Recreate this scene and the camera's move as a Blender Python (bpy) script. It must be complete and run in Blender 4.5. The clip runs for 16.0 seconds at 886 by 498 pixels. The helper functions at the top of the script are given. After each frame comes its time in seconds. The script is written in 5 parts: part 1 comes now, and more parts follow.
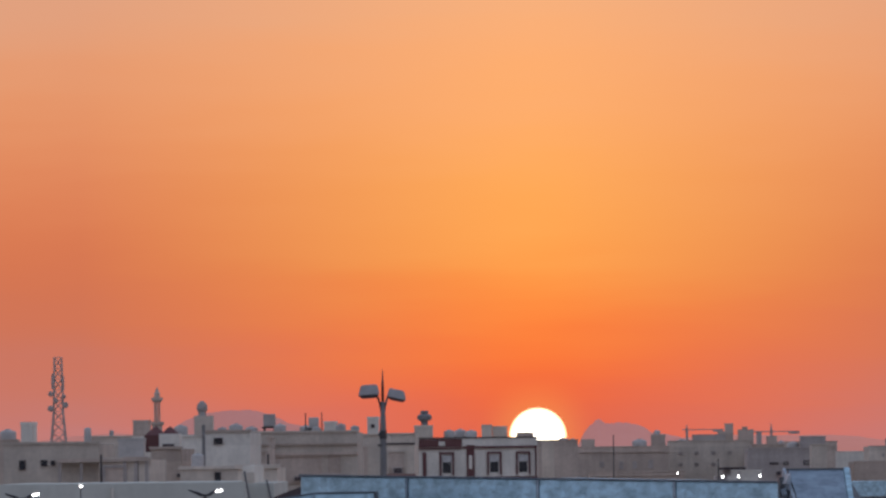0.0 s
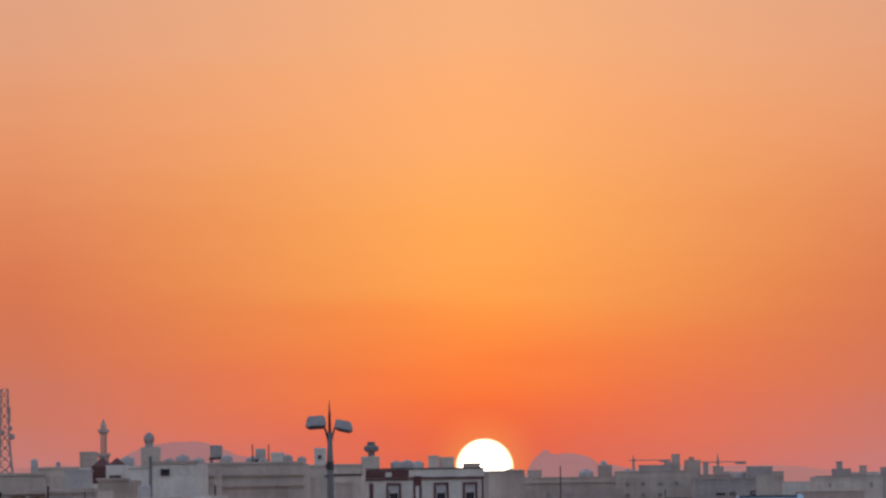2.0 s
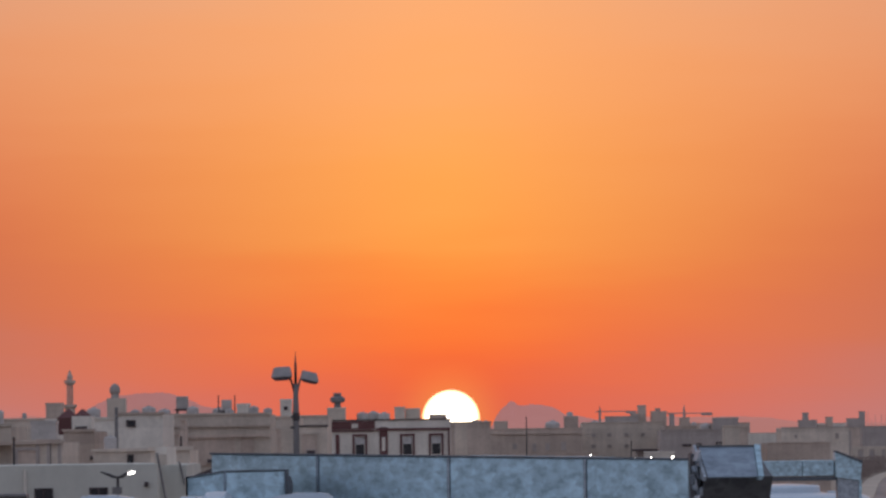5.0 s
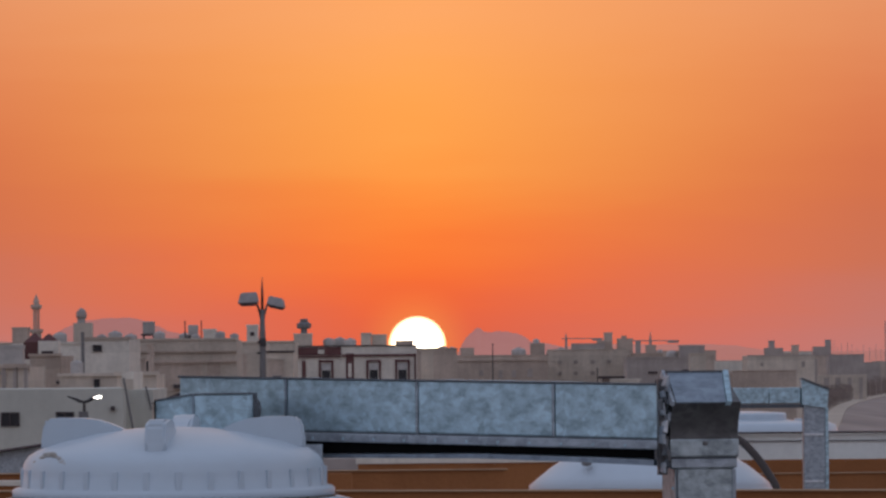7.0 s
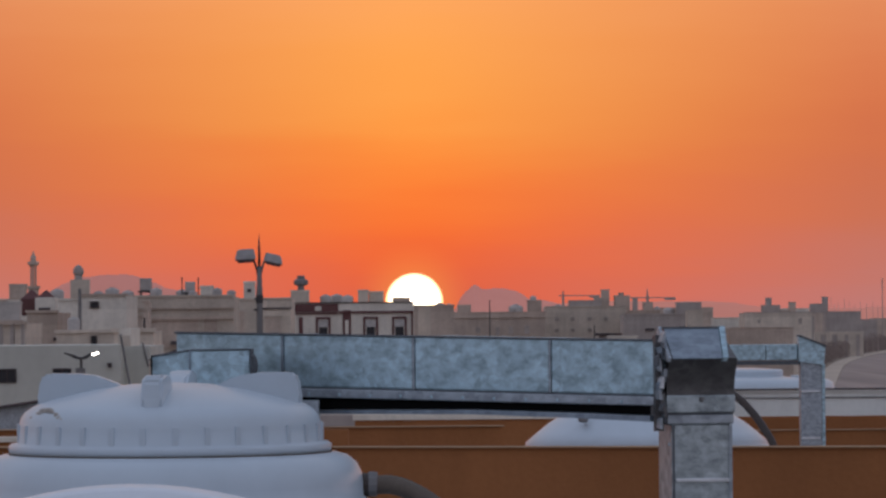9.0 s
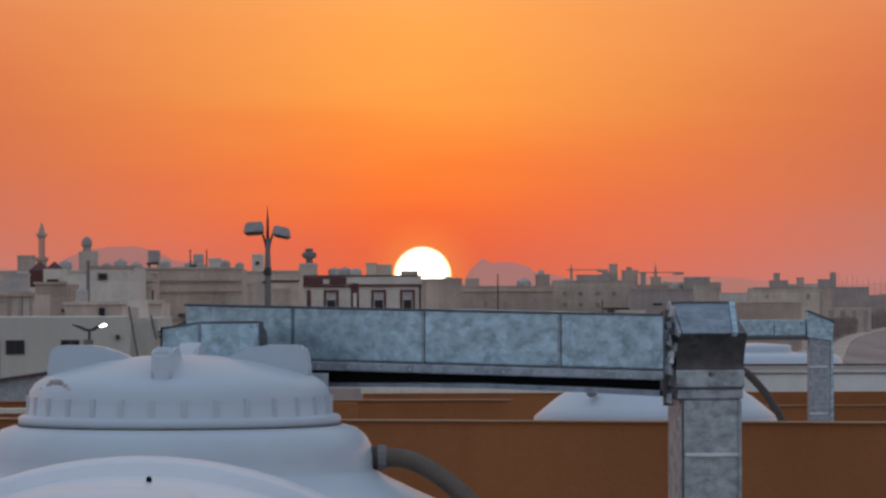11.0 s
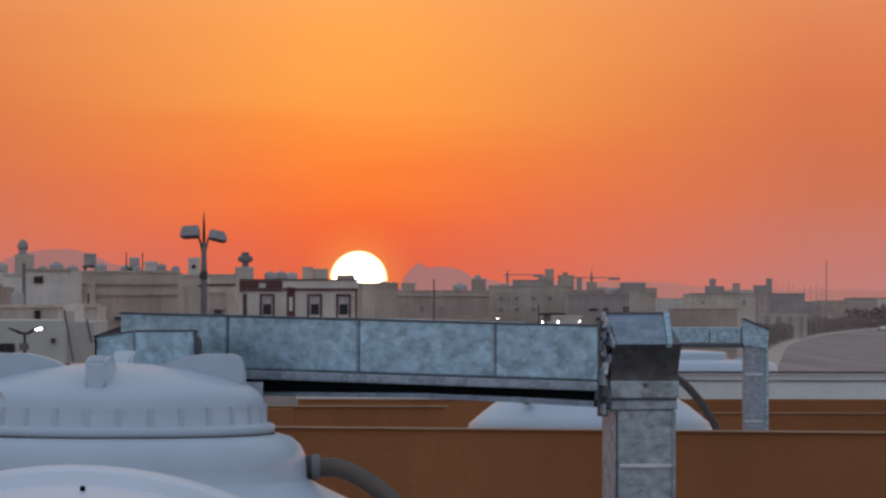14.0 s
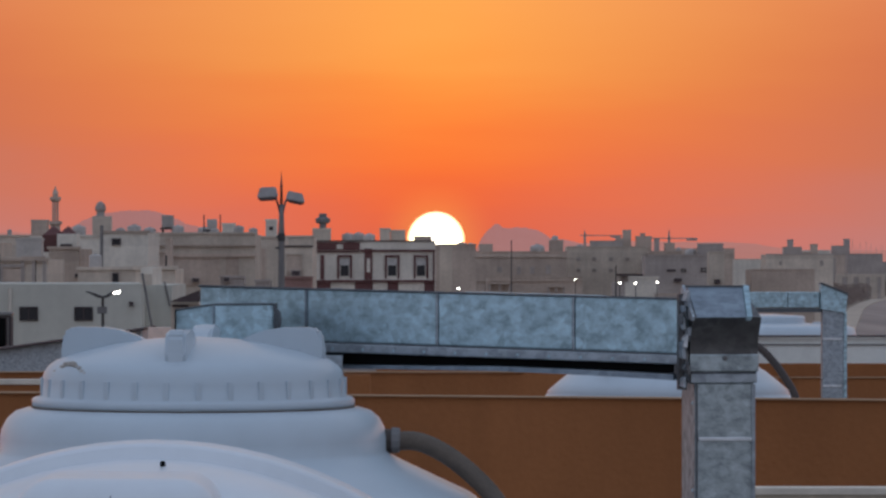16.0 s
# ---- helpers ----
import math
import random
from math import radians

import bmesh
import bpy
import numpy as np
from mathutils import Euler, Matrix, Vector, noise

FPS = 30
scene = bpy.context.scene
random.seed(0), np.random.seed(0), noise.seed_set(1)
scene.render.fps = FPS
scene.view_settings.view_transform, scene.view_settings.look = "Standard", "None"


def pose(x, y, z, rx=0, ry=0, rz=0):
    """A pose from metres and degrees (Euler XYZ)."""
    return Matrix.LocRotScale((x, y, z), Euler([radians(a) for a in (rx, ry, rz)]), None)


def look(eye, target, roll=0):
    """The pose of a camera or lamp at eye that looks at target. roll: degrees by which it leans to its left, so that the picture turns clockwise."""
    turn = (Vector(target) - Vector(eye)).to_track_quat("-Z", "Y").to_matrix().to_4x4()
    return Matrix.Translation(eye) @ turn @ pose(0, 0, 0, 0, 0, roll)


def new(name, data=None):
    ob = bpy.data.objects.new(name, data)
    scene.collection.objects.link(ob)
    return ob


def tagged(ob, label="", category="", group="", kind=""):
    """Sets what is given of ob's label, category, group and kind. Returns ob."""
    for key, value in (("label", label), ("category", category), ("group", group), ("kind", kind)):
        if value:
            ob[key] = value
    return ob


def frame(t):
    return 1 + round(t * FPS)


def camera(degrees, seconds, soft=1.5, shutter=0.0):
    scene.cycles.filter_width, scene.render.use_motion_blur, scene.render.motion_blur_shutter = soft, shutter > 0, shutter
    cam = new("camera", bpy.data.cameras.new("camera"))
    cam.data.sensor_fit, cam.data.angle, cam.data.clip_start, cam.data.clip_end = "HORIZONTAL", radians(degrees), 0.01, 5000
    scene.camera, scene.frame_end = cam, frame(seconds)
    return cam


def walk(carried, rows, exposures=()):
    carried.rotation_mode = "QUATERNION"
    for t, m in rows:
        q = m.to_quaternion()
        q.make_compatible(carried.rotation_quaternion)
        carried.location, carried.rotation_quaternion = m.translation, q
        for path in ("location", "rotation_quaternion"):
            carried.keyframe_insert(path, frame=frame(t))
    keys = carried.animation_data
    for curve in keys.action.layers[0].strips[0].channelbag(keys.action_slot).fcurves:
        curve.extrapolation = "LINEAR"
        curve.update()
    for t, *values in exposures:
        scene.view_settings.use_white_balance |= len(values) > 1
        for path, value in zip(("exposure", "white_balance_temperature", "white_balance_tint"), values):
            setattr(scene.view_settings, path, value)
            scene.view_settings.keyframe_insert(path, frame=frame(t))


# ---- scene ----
cam = camera(8.4, 16.0, soft=2.6)

EYE_Z = 11.0
# seconds, turn, tilt, roll (degrees), sideways and upward drift of the phone (metres)
PATH = [
    (0.0, 0.9465, 1.9322, 0.688, 0.0062, -0.0302),
    (0.5, 0.8878, 1.9030, 0.755, 0.0014, -0.0329),
    (1.0, 0.7799, 1.9347, 0.771, 0.0037, -0.0327),
    (1.5, 0.6606, 2.0201, 0.819, 0.0083, -0.0336),
    (2.0, 0.4325, 2.2203, 0.796, -0.0138, -0.0403),
    (2.5, 0.3400, 2.3036, 0.727, -0.0094, -0.0335),
    (3.0, 0.2842, 2.2763, 0.803, -0.0143, -0.0507),
    (5.5, 0.0572, 1.5682, 0.729, 0.0169, -0.0435),
    (6.0, -0.0243, 1.3803, 0.649, 0.0102, -0.0490),
    (6.5, -0.1082, 1.2001, 0.582, 0.0100, -0.0486),
    (7.0, -0.1853, 1.0516, 0.524, 0.0064, -0.0513),
    (7.5, -0.2618, 0.9052, 0.473, 0.0025, -0.0517),
    (8.0, -0.2969, 0.7854, 0.491, 0.0053, -0.0507),
    (8.5, -0.2875, 0.7055, 0.486, 0.0067, -0.0511),
    (9.0, -0.2097, 0.6419, 0.493, 0.0079, -0.0540),
    (11.5, -0.1325, 0.1689, 0.161, 0.0014, -0.0543),
    (12.0, -0.1608, -0.0997, 0.162, 0.0050, -0.0649),
    (12.5, -0.3650, -0.1430, -0.037, 0.0030, -0.0512),
    (13.0, -0.5202, -0.2663, -0.171, 0.0013, -0.0578),
    (13.5, -0.6195, 0.1658, -0.149, 0.0008, -0.0438),
    (14.0, -0.7341, 0.4327, -0.078, 0.0059, -0.0379),
    (14.5, -0.8166, 0.2262, 0.038, 0.0097, -0.0391),
    (15.0, -0.7011, 0.2439, 0.203, 0.0150, -0.0331),
    (15.5, -0.3888, 0.3131, 0.093, 0.0136, -0.0281),
    (16.0, 0.0000, 0.0590, 0.000, 0.0000, 0.0000),
]


def held(turn, tilt, roll, dx, dz):
    return pose(dx, 0, EYE_Z + dz, 0, 0, turn) @ pose(0, 0, 0, tilt) @ pose(0, 0, 0, 0, roll) @ pose(0, 0, 0, 90)


walk(cam, [(t, held(a, b, c, dx, dz)) for t, a, b, c, dx, dz in PATH],
     exposures=[(0, 0.02, 6300, 12.5), (3, 0.03, 6300, 13), (5.5, 0.0, 6900, 16), (7, -0.04, 6950, 16.5), (9, -0.05, 7000, 16), (11.5, 0.09, 7000, 9), (12.2, 0.3, 7050, 7), (13.0, 0.34, 7100, 6),
                (13.4, 0.39, 7050, 6), (13.6, 0.35, 7000, 7), (14, 0.0, 6850, 11), (14.5, -0.05, 6850, 11), (15, 0.15, 6850, 10), (15.5, 0.07, 6800, 10), (16, 0.02, 6700, 10)])

# ---- sky and sun: sunrise through dust, blue dusk overhead and behind ----
SUN_BEARING, SUN_HEIGHT = -0.070, 0.145   # degrees
sun_dir = Vector((math.sin(radians(SUN_BEARING)), math.cos(radians(SUN_BEARING)), math.sin(radians(SUN_HEIGHT)))).normalized()


def srgb(r, g, b):
    """Linear colour of an 8-bit display colour."""
    return tuple(((c / 255 + 0.055) / 1.055) ** 2.4 if c > 10 else c / 255 / 12.92 for c in (r, g, b)) + (1.0,)


world = bpy.data.worlds.new("dawn_sky")
scene.world = world
world.use_nodes = True
wn, wl = world.node_tree.nodes, world.node_tree.links
wn.clear()


def wmath(op, a, b=None, clamp=False):
    n = wn.new("ShaderNodeMath")
    n.operation, n.use_clamp = op, clamp
    for i, v in enumerate((a, b)):
        if v is None:
            continue
        if isinstance(v, (int, float)):
            n.inputs[i].default_value = v
        else:
            wl.new(v, n.inputs[i])
    return n.outputs[0]


def ramp_into(nodes, links, fac, stops, mode="EASE"):
    n = nodes.new("ShaderNodeValToRGB")
    n.color_ramp.interpolation = mode
    els = n.color_ramp.elements
    while len(els) > 1:
        els.remove(els[-1])
    els[0].position, els[0].color = stops[0]
    for p, c in stops[1:]:
        els.new(p).color = c
    links.new(fac, n.inputs[0])
    return n.outputs[0]


def mixed(nodes, links, fac, a, b, blend="MIX"):
    n = nodes.new("ShaderNodeMix")
    n.data_type, n.blend_type = "RGBA", blend
    for sock, v in ((n.inputs[0], fac), (n.inputs[6], a), (n.inputs[7], b)):
        if isinstance(v, (int, float, tuple)):
            sock.default_value = v
        else:
            links.new(v, sock)
    return n.outputs[2]


co = wn.new("ShaderNodeTexCoord")
sep = wn.new("ShaderNodeSeparateXYZ")
wl.new(co.outputs["Generated"], sep.inputs[0])
streak_map = wn.new("ShaderNodeMapping")
streak_map.inputs["Scale"].default_value = (14, 14, 90)
wl.new(co.outputs["Generated"], streak_map.inputs[0])
streak = wn.new("ShaderNodeTexNoise")
streak.inputs["Scale"].default_value, streak.inputs["Detail"].default_value = 1.6, 3.0
wl.new(streak_map.outputs[0], streak.inputs["Vector"])
streak_off = wmath("MULTIPLY", wmath("SUBTRACT", streak.outputs[0], 0.5), 0.6)
elev = wmath("MULTIPLY", wmath("ARCSINE", sep.outputs[2]), 57.29578)
elev_soft = wmath("ADD", elev, streak_off)


def height_key(e):
    return (max(e, 0) / 90) ** 0.4


ekey = wmath("POWER", wmath("DIVIDE", wmath("MAXIMUM", elev_soft, 0.0), 90.0), 0.4)
bearing = wmath("MULTIPLY", wmath("ARCTAN2", sep.outputs[0], sep.outputs[1]), 57.29578)
away = wmath("ABSOLUTE", wmath("SUBTRACT", bearing, SUN_BEARING - 0.0))


def sky_column(rows):
    return ramp_into(wn, wl, ekey, [(height_key(e), srgb(*c)) for e, c in rows], "B_SPLINE")


towards = sky_column([(0.0, (214, 99, 78)), (0.35, (237, 104, 64)), (0.7, (247, 112, 57)), (1.1, (253, 126, 57)), (1.5, (255, 145, 64)), (1.9, (255, 163, 76)),
                      (2.6, (255, 170, 86)), (3.3, (254, 172, 104)), (4.2, (250, 175, 118)), (8, (225, 178, 140)), (20, (172, 168, 172)), (45, (158, 174, 200)), (90, (156, 177, 208))])
beside = sky_column([(0.0, (186, 127, 126)), (0.25, (193, 123, 116)), (0.6, (200, 119, 101)), (1.1, (205, 116, 86)), (1.8, (214, 117, 76)), (2.6, (223, 132, 87)),
                     (3.3, (230, 150, 102)), (4.2, (228, 160, 120)), (8, (206, 168, 146)), (20, (168, 168, 176)), (45, (158, 174, 200)), (90, (156, 177, 208))])
behind = sky_column([(0.0, (160, 159, 170)), (4, (170, 171, 187)), (10, (176, 182, 203)), (30, (168, 182, 208)), (90, (156, 177, 208))])
soft_away = wmath("SUBTRACT", wmath("SQRT", wmath("ADD", wmath("POWER", away, 2.0), 0.64)), 0.8)
near_fac = wmath("POWER", wmath("MULTIPLY", soft_away, 1 / 3.6, clamp=True), 0.85)
far_fac = wmath("POWER", wmath("DIVIDE", wmath("MAXIMUM", wmath("SUBTRACT", away, 5.0), 0.0), 110.0, clamp=True), 0.7)
sky = mixed(wn, wl, near_fac, towards, beside)
sky = mixed(wn, wl, far_fac, sky, behind)
# aureole of dust round the sun
dx2 = wmath("POWER", wmath("SUBTRACT", bearing, SUN_BEARING), 2)
dz2 = wmath("POWER", wmath("SUBTRACT", elev, SUN_HEIGHT), 2)
from_sun = wmath("SQRT", wmath("ADD", dx2, dz2))
halo = wmath("POWER", wmath("SUBTRACT", 1.0, wmath("DIVIDE", from_sun, 0.62, clamp=True)), 1.7)
sky = mixed(wn, wl, wmath("MULTIPLY", halo, 0.9), sky, (1.0, 0.36, 0.085, 1.0))
back = wn.new("ShaderNodeBackground")
wl.new(sky, back.inputs[0])
back.inputs[1].default_value = 1.0
wout = wn.new("ShaderNodeOutputWorld")
wl.new(back.outputs[0], wout.inputs[0])

sun_lamp = new("sunlight", bpy.data.lights.new("sunlight", "SUN"))
sun_lamp.data.energy, sun_lamp.data.angle, sun_lamp.data.color = 0.5, radians(0.55), (1.0, 0.5, 0.26)
sun_lamp.matrix_world = look(sun_dir * 100, (0, 0, 0))

# ---- materials ----


def shader(name, colour, rough=0.8, metal=0.0, scale=3.0, spread=0.16, bump=0.15, fine=40.0, tint=0.0, streaks=0.0, spec=0.5, stretch=(1, 1, 1), grit=0.14):
    """Principled material with mottling at two scales, optional rain streaks and a tint that varies from object to object."""
    m = bpy.data.materials.new(name)
    m.use_nodes = True
    nodes, links = m.node_tree.nodes, m.node_tree.links
    bsdf = nodes["Principled BSDF"]
    tc = nodes.new("ShaderNodeTexCoord")
    mp = nodes.new("ShaderNodeMapping")
    mp.inputs["Scale"].default_value = stretch
    links.new(tc.outputs["Object"], mp.inputs[0])
    big, small = nodes.new("ShaderNodeTexNoise"), nodes.new("ShaderNodeTexNoise")
    for n, s in ((big, scale), (small, fine)):
        n.inputs["Scale"].default_value, n.inputs["Detail"].default_value = s, 5.0
        links.new(mp.outputs[0], n.inputs["Vector"])
    lo = tuple(c * (1 - spread) for c in colour) + (1.0,)
    hi = tuple(min(c * (1 + spread), 0.95) for c in colour) + (1.0,)
    col = ramp_into(nodes, links, big.outputs[0], [(0.3, lo), (0.7, hi)], "LINEAR")
    grain = ramp_into(nodes, links, small.outputs[0], [(0.25, (1 - grit,) * 3 + (1,)), (0.75, (1 + grit * 0.4,) * 3 + (1,))], "LINEAR")
    col = mixed(nodes, links, 1.0, col, grain, "MULTIPLY")
    if streaks:
        sm = nodes.new("ShaderNodeMapping")
        sm.inputs["Scale"].default_value = (0.9, 0.9, 0.1)
        links.new(tc.outputs["Object"], sm.inputs[0])
        st = nodes.new("ShaderNodeTexNoise")
        st.inputs["Scale"].default_value, st.inputs["Detail"].default_value = 2.4, 6.0
        links.new(sm.outputs[0], st.inputs["Vector"])
        dirt = ramp_into(nodes, links, st.outputs[0], [(0.45, (1, 1, 1, 1)), (0.75, (1 - streaks,) * 3 + (1,))], "LINEAR")
        col = mixed(nodes, links, 1.0, col, dirt, "MULTIPLY")
    if tint:
        info = nodes.new("ShaderNodeObjectInfo")
        t = ramp_into(nodes, links, info.outputs["Random"], [(0.0, (1 - tint, 1 - tint, 1 - tint, 1)), (1.0, (1.0, 1.0, 1.0, 1))], "LINEAR")
        col = mixed(nodes, links, 1.0, col, t, "MULTIPLY")
    links.new(col, bsdf.inputs["Base Color"])
    bsdf.inputs["Roughness"].default_value, bsdf.inputs["Metallic"].default_value = rough, metal
    bsdf.inputs["Specular IOR Level"].default_value = spec
    if bump:
        b = nodes.new("ShaderNodeBump")
        b.inputs["Strength"].default_value, b.inputs["Distance"].default_value = bump, 0.02
        links.new(small.outputs[0], b.inputs["Height"])
        links.new(b.outputs[0], bsdf.inputs["Normal"])
    return m


def galvanised(name, colour=(0.435, 0.59, 0.645), rough=0.42, dull=0.0, contrast=0.72):
    """Zinc-coated sheet with crystalline spangle and dull oxide clouds."""
    m = bpy.data.materials.new(name)
    m.use_nodes = True
    nodes, links = m.node_tree.nodes, m.node_tree.links
    bsdf = nodes["Principled BSDF"]
    tc = nodes.new("ShaderNodeTexCoord")
    warp = nodes.new("ShaderNodeTexNoise")
    warp.inputs["Scale"].default_value, warp.inputs["Detail"].default_value = 14.0, 3.0
    lay = nodes.new("ShaderNodeMapping")
    lay.inputs["Scale"].default_value = (0.62, 1.0, 1.0)
    links.new(tc.outputs["Object"], lay.inputs[0])
    links.new(lay.outputs[0], warp.inputs["Vector"])
    bent = nodes.new("ShaderNodeVectorMath")
    bent.operation = "MULTIPLY_ADD"
    bent.inputs[1].default_value = (0.06, 0.06, 0.06)
    links.new(warp.outputs["Color"], bent.inputs[0])
    links.new(tc.outputs["Object"], bent.inputs[2])
    vor = nodes.new("ShaderNodeTexVoronoi")
    vor.inputs["Scale"].default_value = 36.0
    links.new(bent.outputs[0], vor.inputs["Vector"])
    cloud = nodes.new("ShaderNodeTexNoise")
    cloud.inputs["Scale"].default_value, cloud.inputs["Detail"].default_value, cloud.inputs["Roughness"].default_value = 30.0, 6.0, 0.66
    links.new(lay.outputs[0], cloud.inputs["Vector"])
    sepc = nodes.new("ShaderNodeSeparateColor")
    links.new(vor.outputs["Color"], sepc.inputs[0])
    lo, hi = tuple(c * (1 - 0.38 * contrast - dull) for c in colour) + (1,), tuple(min(c * (1 + 0.28 * contrast), 0.9) for c in colour) + (1,)
    col = ramp_into(nodes, links, cloud.outputs[0], [(0.36, lo), (0.5, colour + (1,)), (0.66, hi)], "LINEAR")
    span = ramp_into(nodes, links, sepc.outputs[0], [(0.0, (0.84, 0.84, 0.84, 1)), (1.0, (1.13, 1.13, 1.13, 1))], "LINEAR")
    col = mixed(nodes, links, 1.0, col, span, "MULTIPLY")
    links.new(col, bsdf.inputs["Base Color"])
    r = ramp_into(nodes, links, cloud.outputs[0], [(0.3, (rough + 0.16,) * 3 + (1,)), (0.7, (rough,) * 3 + (1,))], "LINEAR")
    links.new(r, bsdf.inputs["Roughness"])
    bsdf.inputs["Metallic"].default_value = 0.75
    b = nodes.new("ShaderNodeBump")
    b.inputs["Strength"].default_value, b.inputs["Distance"].default_value = 0.25, 0.004
    links.new(warp.outputs[0], b.inputs["Height"])
    links.new(b.outputs[0], bsdf.inputs["Normal"])
    return m


def glowing(name, colour, strength):
    m = bpy.data.materials.new(name)
    m.use_nodes = True
    bsdf = m.node_tree.nodes["Principled BSDF"]
    bsdf.inputs["Base Color"].default_value = (*colour, 1)
    bsdf.inputs["Emission Color"].default_value = (*colour, 1)
    bsdf.inputs["Emission Strength"].default_value = strength
    return m


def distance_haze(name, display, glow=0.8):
    """Far hills behind kilometres of dust: the air's glow is painted on as emission."""
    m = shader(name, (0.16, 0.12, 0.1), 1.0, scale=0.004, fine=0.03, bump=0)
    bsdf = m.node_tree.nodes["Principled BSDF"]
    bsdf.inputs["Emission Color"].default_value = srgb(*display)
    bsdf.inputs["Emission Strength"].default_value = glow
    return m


M_CREAM = shader("cream_render", (0.67, 0.565, 0.46), 0.9, scale=0.35, fine=4, tint=0.22, streaks=0.13)
M_TAN = shader("tan_render", (0.57, 0.45, 0.365), 0.9, scale=0.35, fine=4, tint=0.2, streaks=0.13)
M_PALE = shader("pale_render", (0.76, 0.69, 0.59), 0.9, scale=0.3, fine=4, tint=0.16, streaks=0.1)
M_GREY = shader("grey_render", (0.44, 0.375, 0.335), 0.9, scale=0.3, fine=4, tint=0.12, streaks=0.12)
M_MAROON = shader("maroon_paint", (0.13, 0.05, 0.046), 0.75, scale=0.8, fine=9, spread=0.2)
M_TRIM = shader("dark_trim", (0.07, 0.05, 0.05), 0.8, scale=0.8, fine=9)
M_GLASS = shader("dark_window_glass", (0.018, 0.018, 0.022), 0.25, scale=0.7, fine=7, bump=0.0, spec=0.5)
M_SHUTTER = shader("pale_blind", (0.5, 0.47, 0.44), 0.8, scale=2, fine=12)
M_TANK_FAR = shader("weathered_white_tank", (0.5, 0.455, 0.415), 0.6, scale=1.4, fine=9, tint=0.25)
M_CONCRETE = shader("roof_concrete", (0.3, 0.27, 0.24), 0.92, scale=0.6, fine=9, streaks=0.0)
M_SAND = shader("dusty_ground", (0.26, 0.2, 0.15), 0.97, scale=0.02, fine=0.5)
M_ASPHALT = shader("dusty_asphalt", (0.25, 0.2, 0.175), 0.65, scale=0.22, fine=0.9, spread=0.3, stretch=(1, 0.012, 1))
M_KERB = shader("pale_verge", (0.50, 0.41, 0.32), 0.9, scale=0.05, fine=0.8)
M_BROWN = shader("brown_painted_parapet", (0.352, 0.137, 0.052), 0.85, scale=1.1, fine=30, spread=0.12, spec=0.2, streaks=0.2, bump=0.2, grit=0.07)
M_COPING = shader("pale_coping", (0.74, 0.66, 0.55), 0.85, scale=1.5, fine=22, streaks=0.15)
M_EDGE = shader("worn_brown_edge", (0.33, 0.19, 0.1), 0.85, scale=2.0, fine=26)
M_WHITEWALL = shader("white_wall_paint", (0.78, 0.79, 0.735), 0.85, scale=0.8, fine=16, streaks=0.09, spread=0.08, grit=0.06)
M_OFFWHITE = shader("off_white_paint", (0.56, 0.545, 0.475), 0.88, scale=0.5, fine=8, streaks=0.12, spread=0.07, grit=0.05)
M_PINK = shader("lit_pink_render", (0.74, 0.56, 0.47), 0.88, scale=0.8, fine=12, streaks=0.12)
M_ROSE = shader("faded_red_render", (0.30, 0.17, 0.145), 0.88, scale=0.4, fine=5, streaks=0.15)
M_BEIGE = shader("beige_wall_paint", (0.52, 0.46, 0.37), 0.88, scale=1.2, fine=22, streaks=0.25, bump=0.25)
M_PLASTIC = shader("white_polyethylene", (0.528, 0.608, 0.662), 0.3, scale=1.6, fine=14, spread=0.035, streaks=0.07, bump=0.0, spec=0.4, grit=0.03)
M_PLASTIC_NEW = shader("bright_polyethylene", (0.74, 0.785, 0.82), 0.3, scale=1.6, fine=14, spread=0.03, streaks=0.05, bump=0.0, spec=0.45, grit=0.03)
M_PLASTIC_SOIL = shader("soiled_polyethylene", (0.42, 0.39, 0.35), 0.8, scale=30, fine=90)
# black rubber parts, and the painted shade under the duct run
M_BLACK = shader("black_rubber_and_shade", (0.006, 0.006, 0.006), 0.9, scale=9, fine=60, spec=0.08)
M_HOSE = shader("grey_brown_hose", (0.12, 0.088, 0.064), 0.55, scale=14, fine=120, bump=0.2)
M_HOSE_DARK = shader("dark_hose", (0.05, 0.035, 0.028), 0.6, scale=14, fine=120)
M_ZINC = galvanised("galvanised_sheet")
M_ZINC_DULL = galvanised("dull_galvanised_sheet", (0.38, 0.42, 0.45), 0.44, 0.0, 0.5)
# darker copy of the zinc, with shade put into its colour
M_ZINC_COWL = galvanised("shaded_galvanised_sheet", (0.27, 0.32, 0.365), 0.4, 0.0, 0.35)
M_ZINC_SMOOTH = galvanised("bright_galvanised_sheet", (0.40, 0.46, 0.475), 0.34, 0.0, 0.85)
# darkened zinc copy: the elbow head's dark reflection is put into the colour
M_ZINC_DARK = galvanised("darkened_galvanised_sheet", (0.15, 0.146, 0.145), 0.36, 0.0, 0.5)
M_BRIGHT = shader("bright_zinc_strip", (0.72, 0.74, 0.75), 0.35, metal=0.4, scale=8, fine=50)
M_SEAM = shader("seam_sealant", (0.1, 0.11, 0.12), 0.7, scale=20, fine=90)
M_STEEL = shader("painted_steel", (0.2, 0.19, 0.185), 0.55, metal=0.2, scale=2, fine=20, tint=0.1)
M_DARKSTEEL = shader("dark_steel", (0.06, 0.055, 0.055), 0.55, metal=0.3, scale=2, fine=20)
M_CRANE = shader("crane_steel", (0.42, 0.34, 0.3), 0.7, scale=0.2, fine=2)
M_LAMPHEAD = shader("pale_lamp_housing", (0.42, 0.41, 0.41), 0.6, scale=3, fine=20)
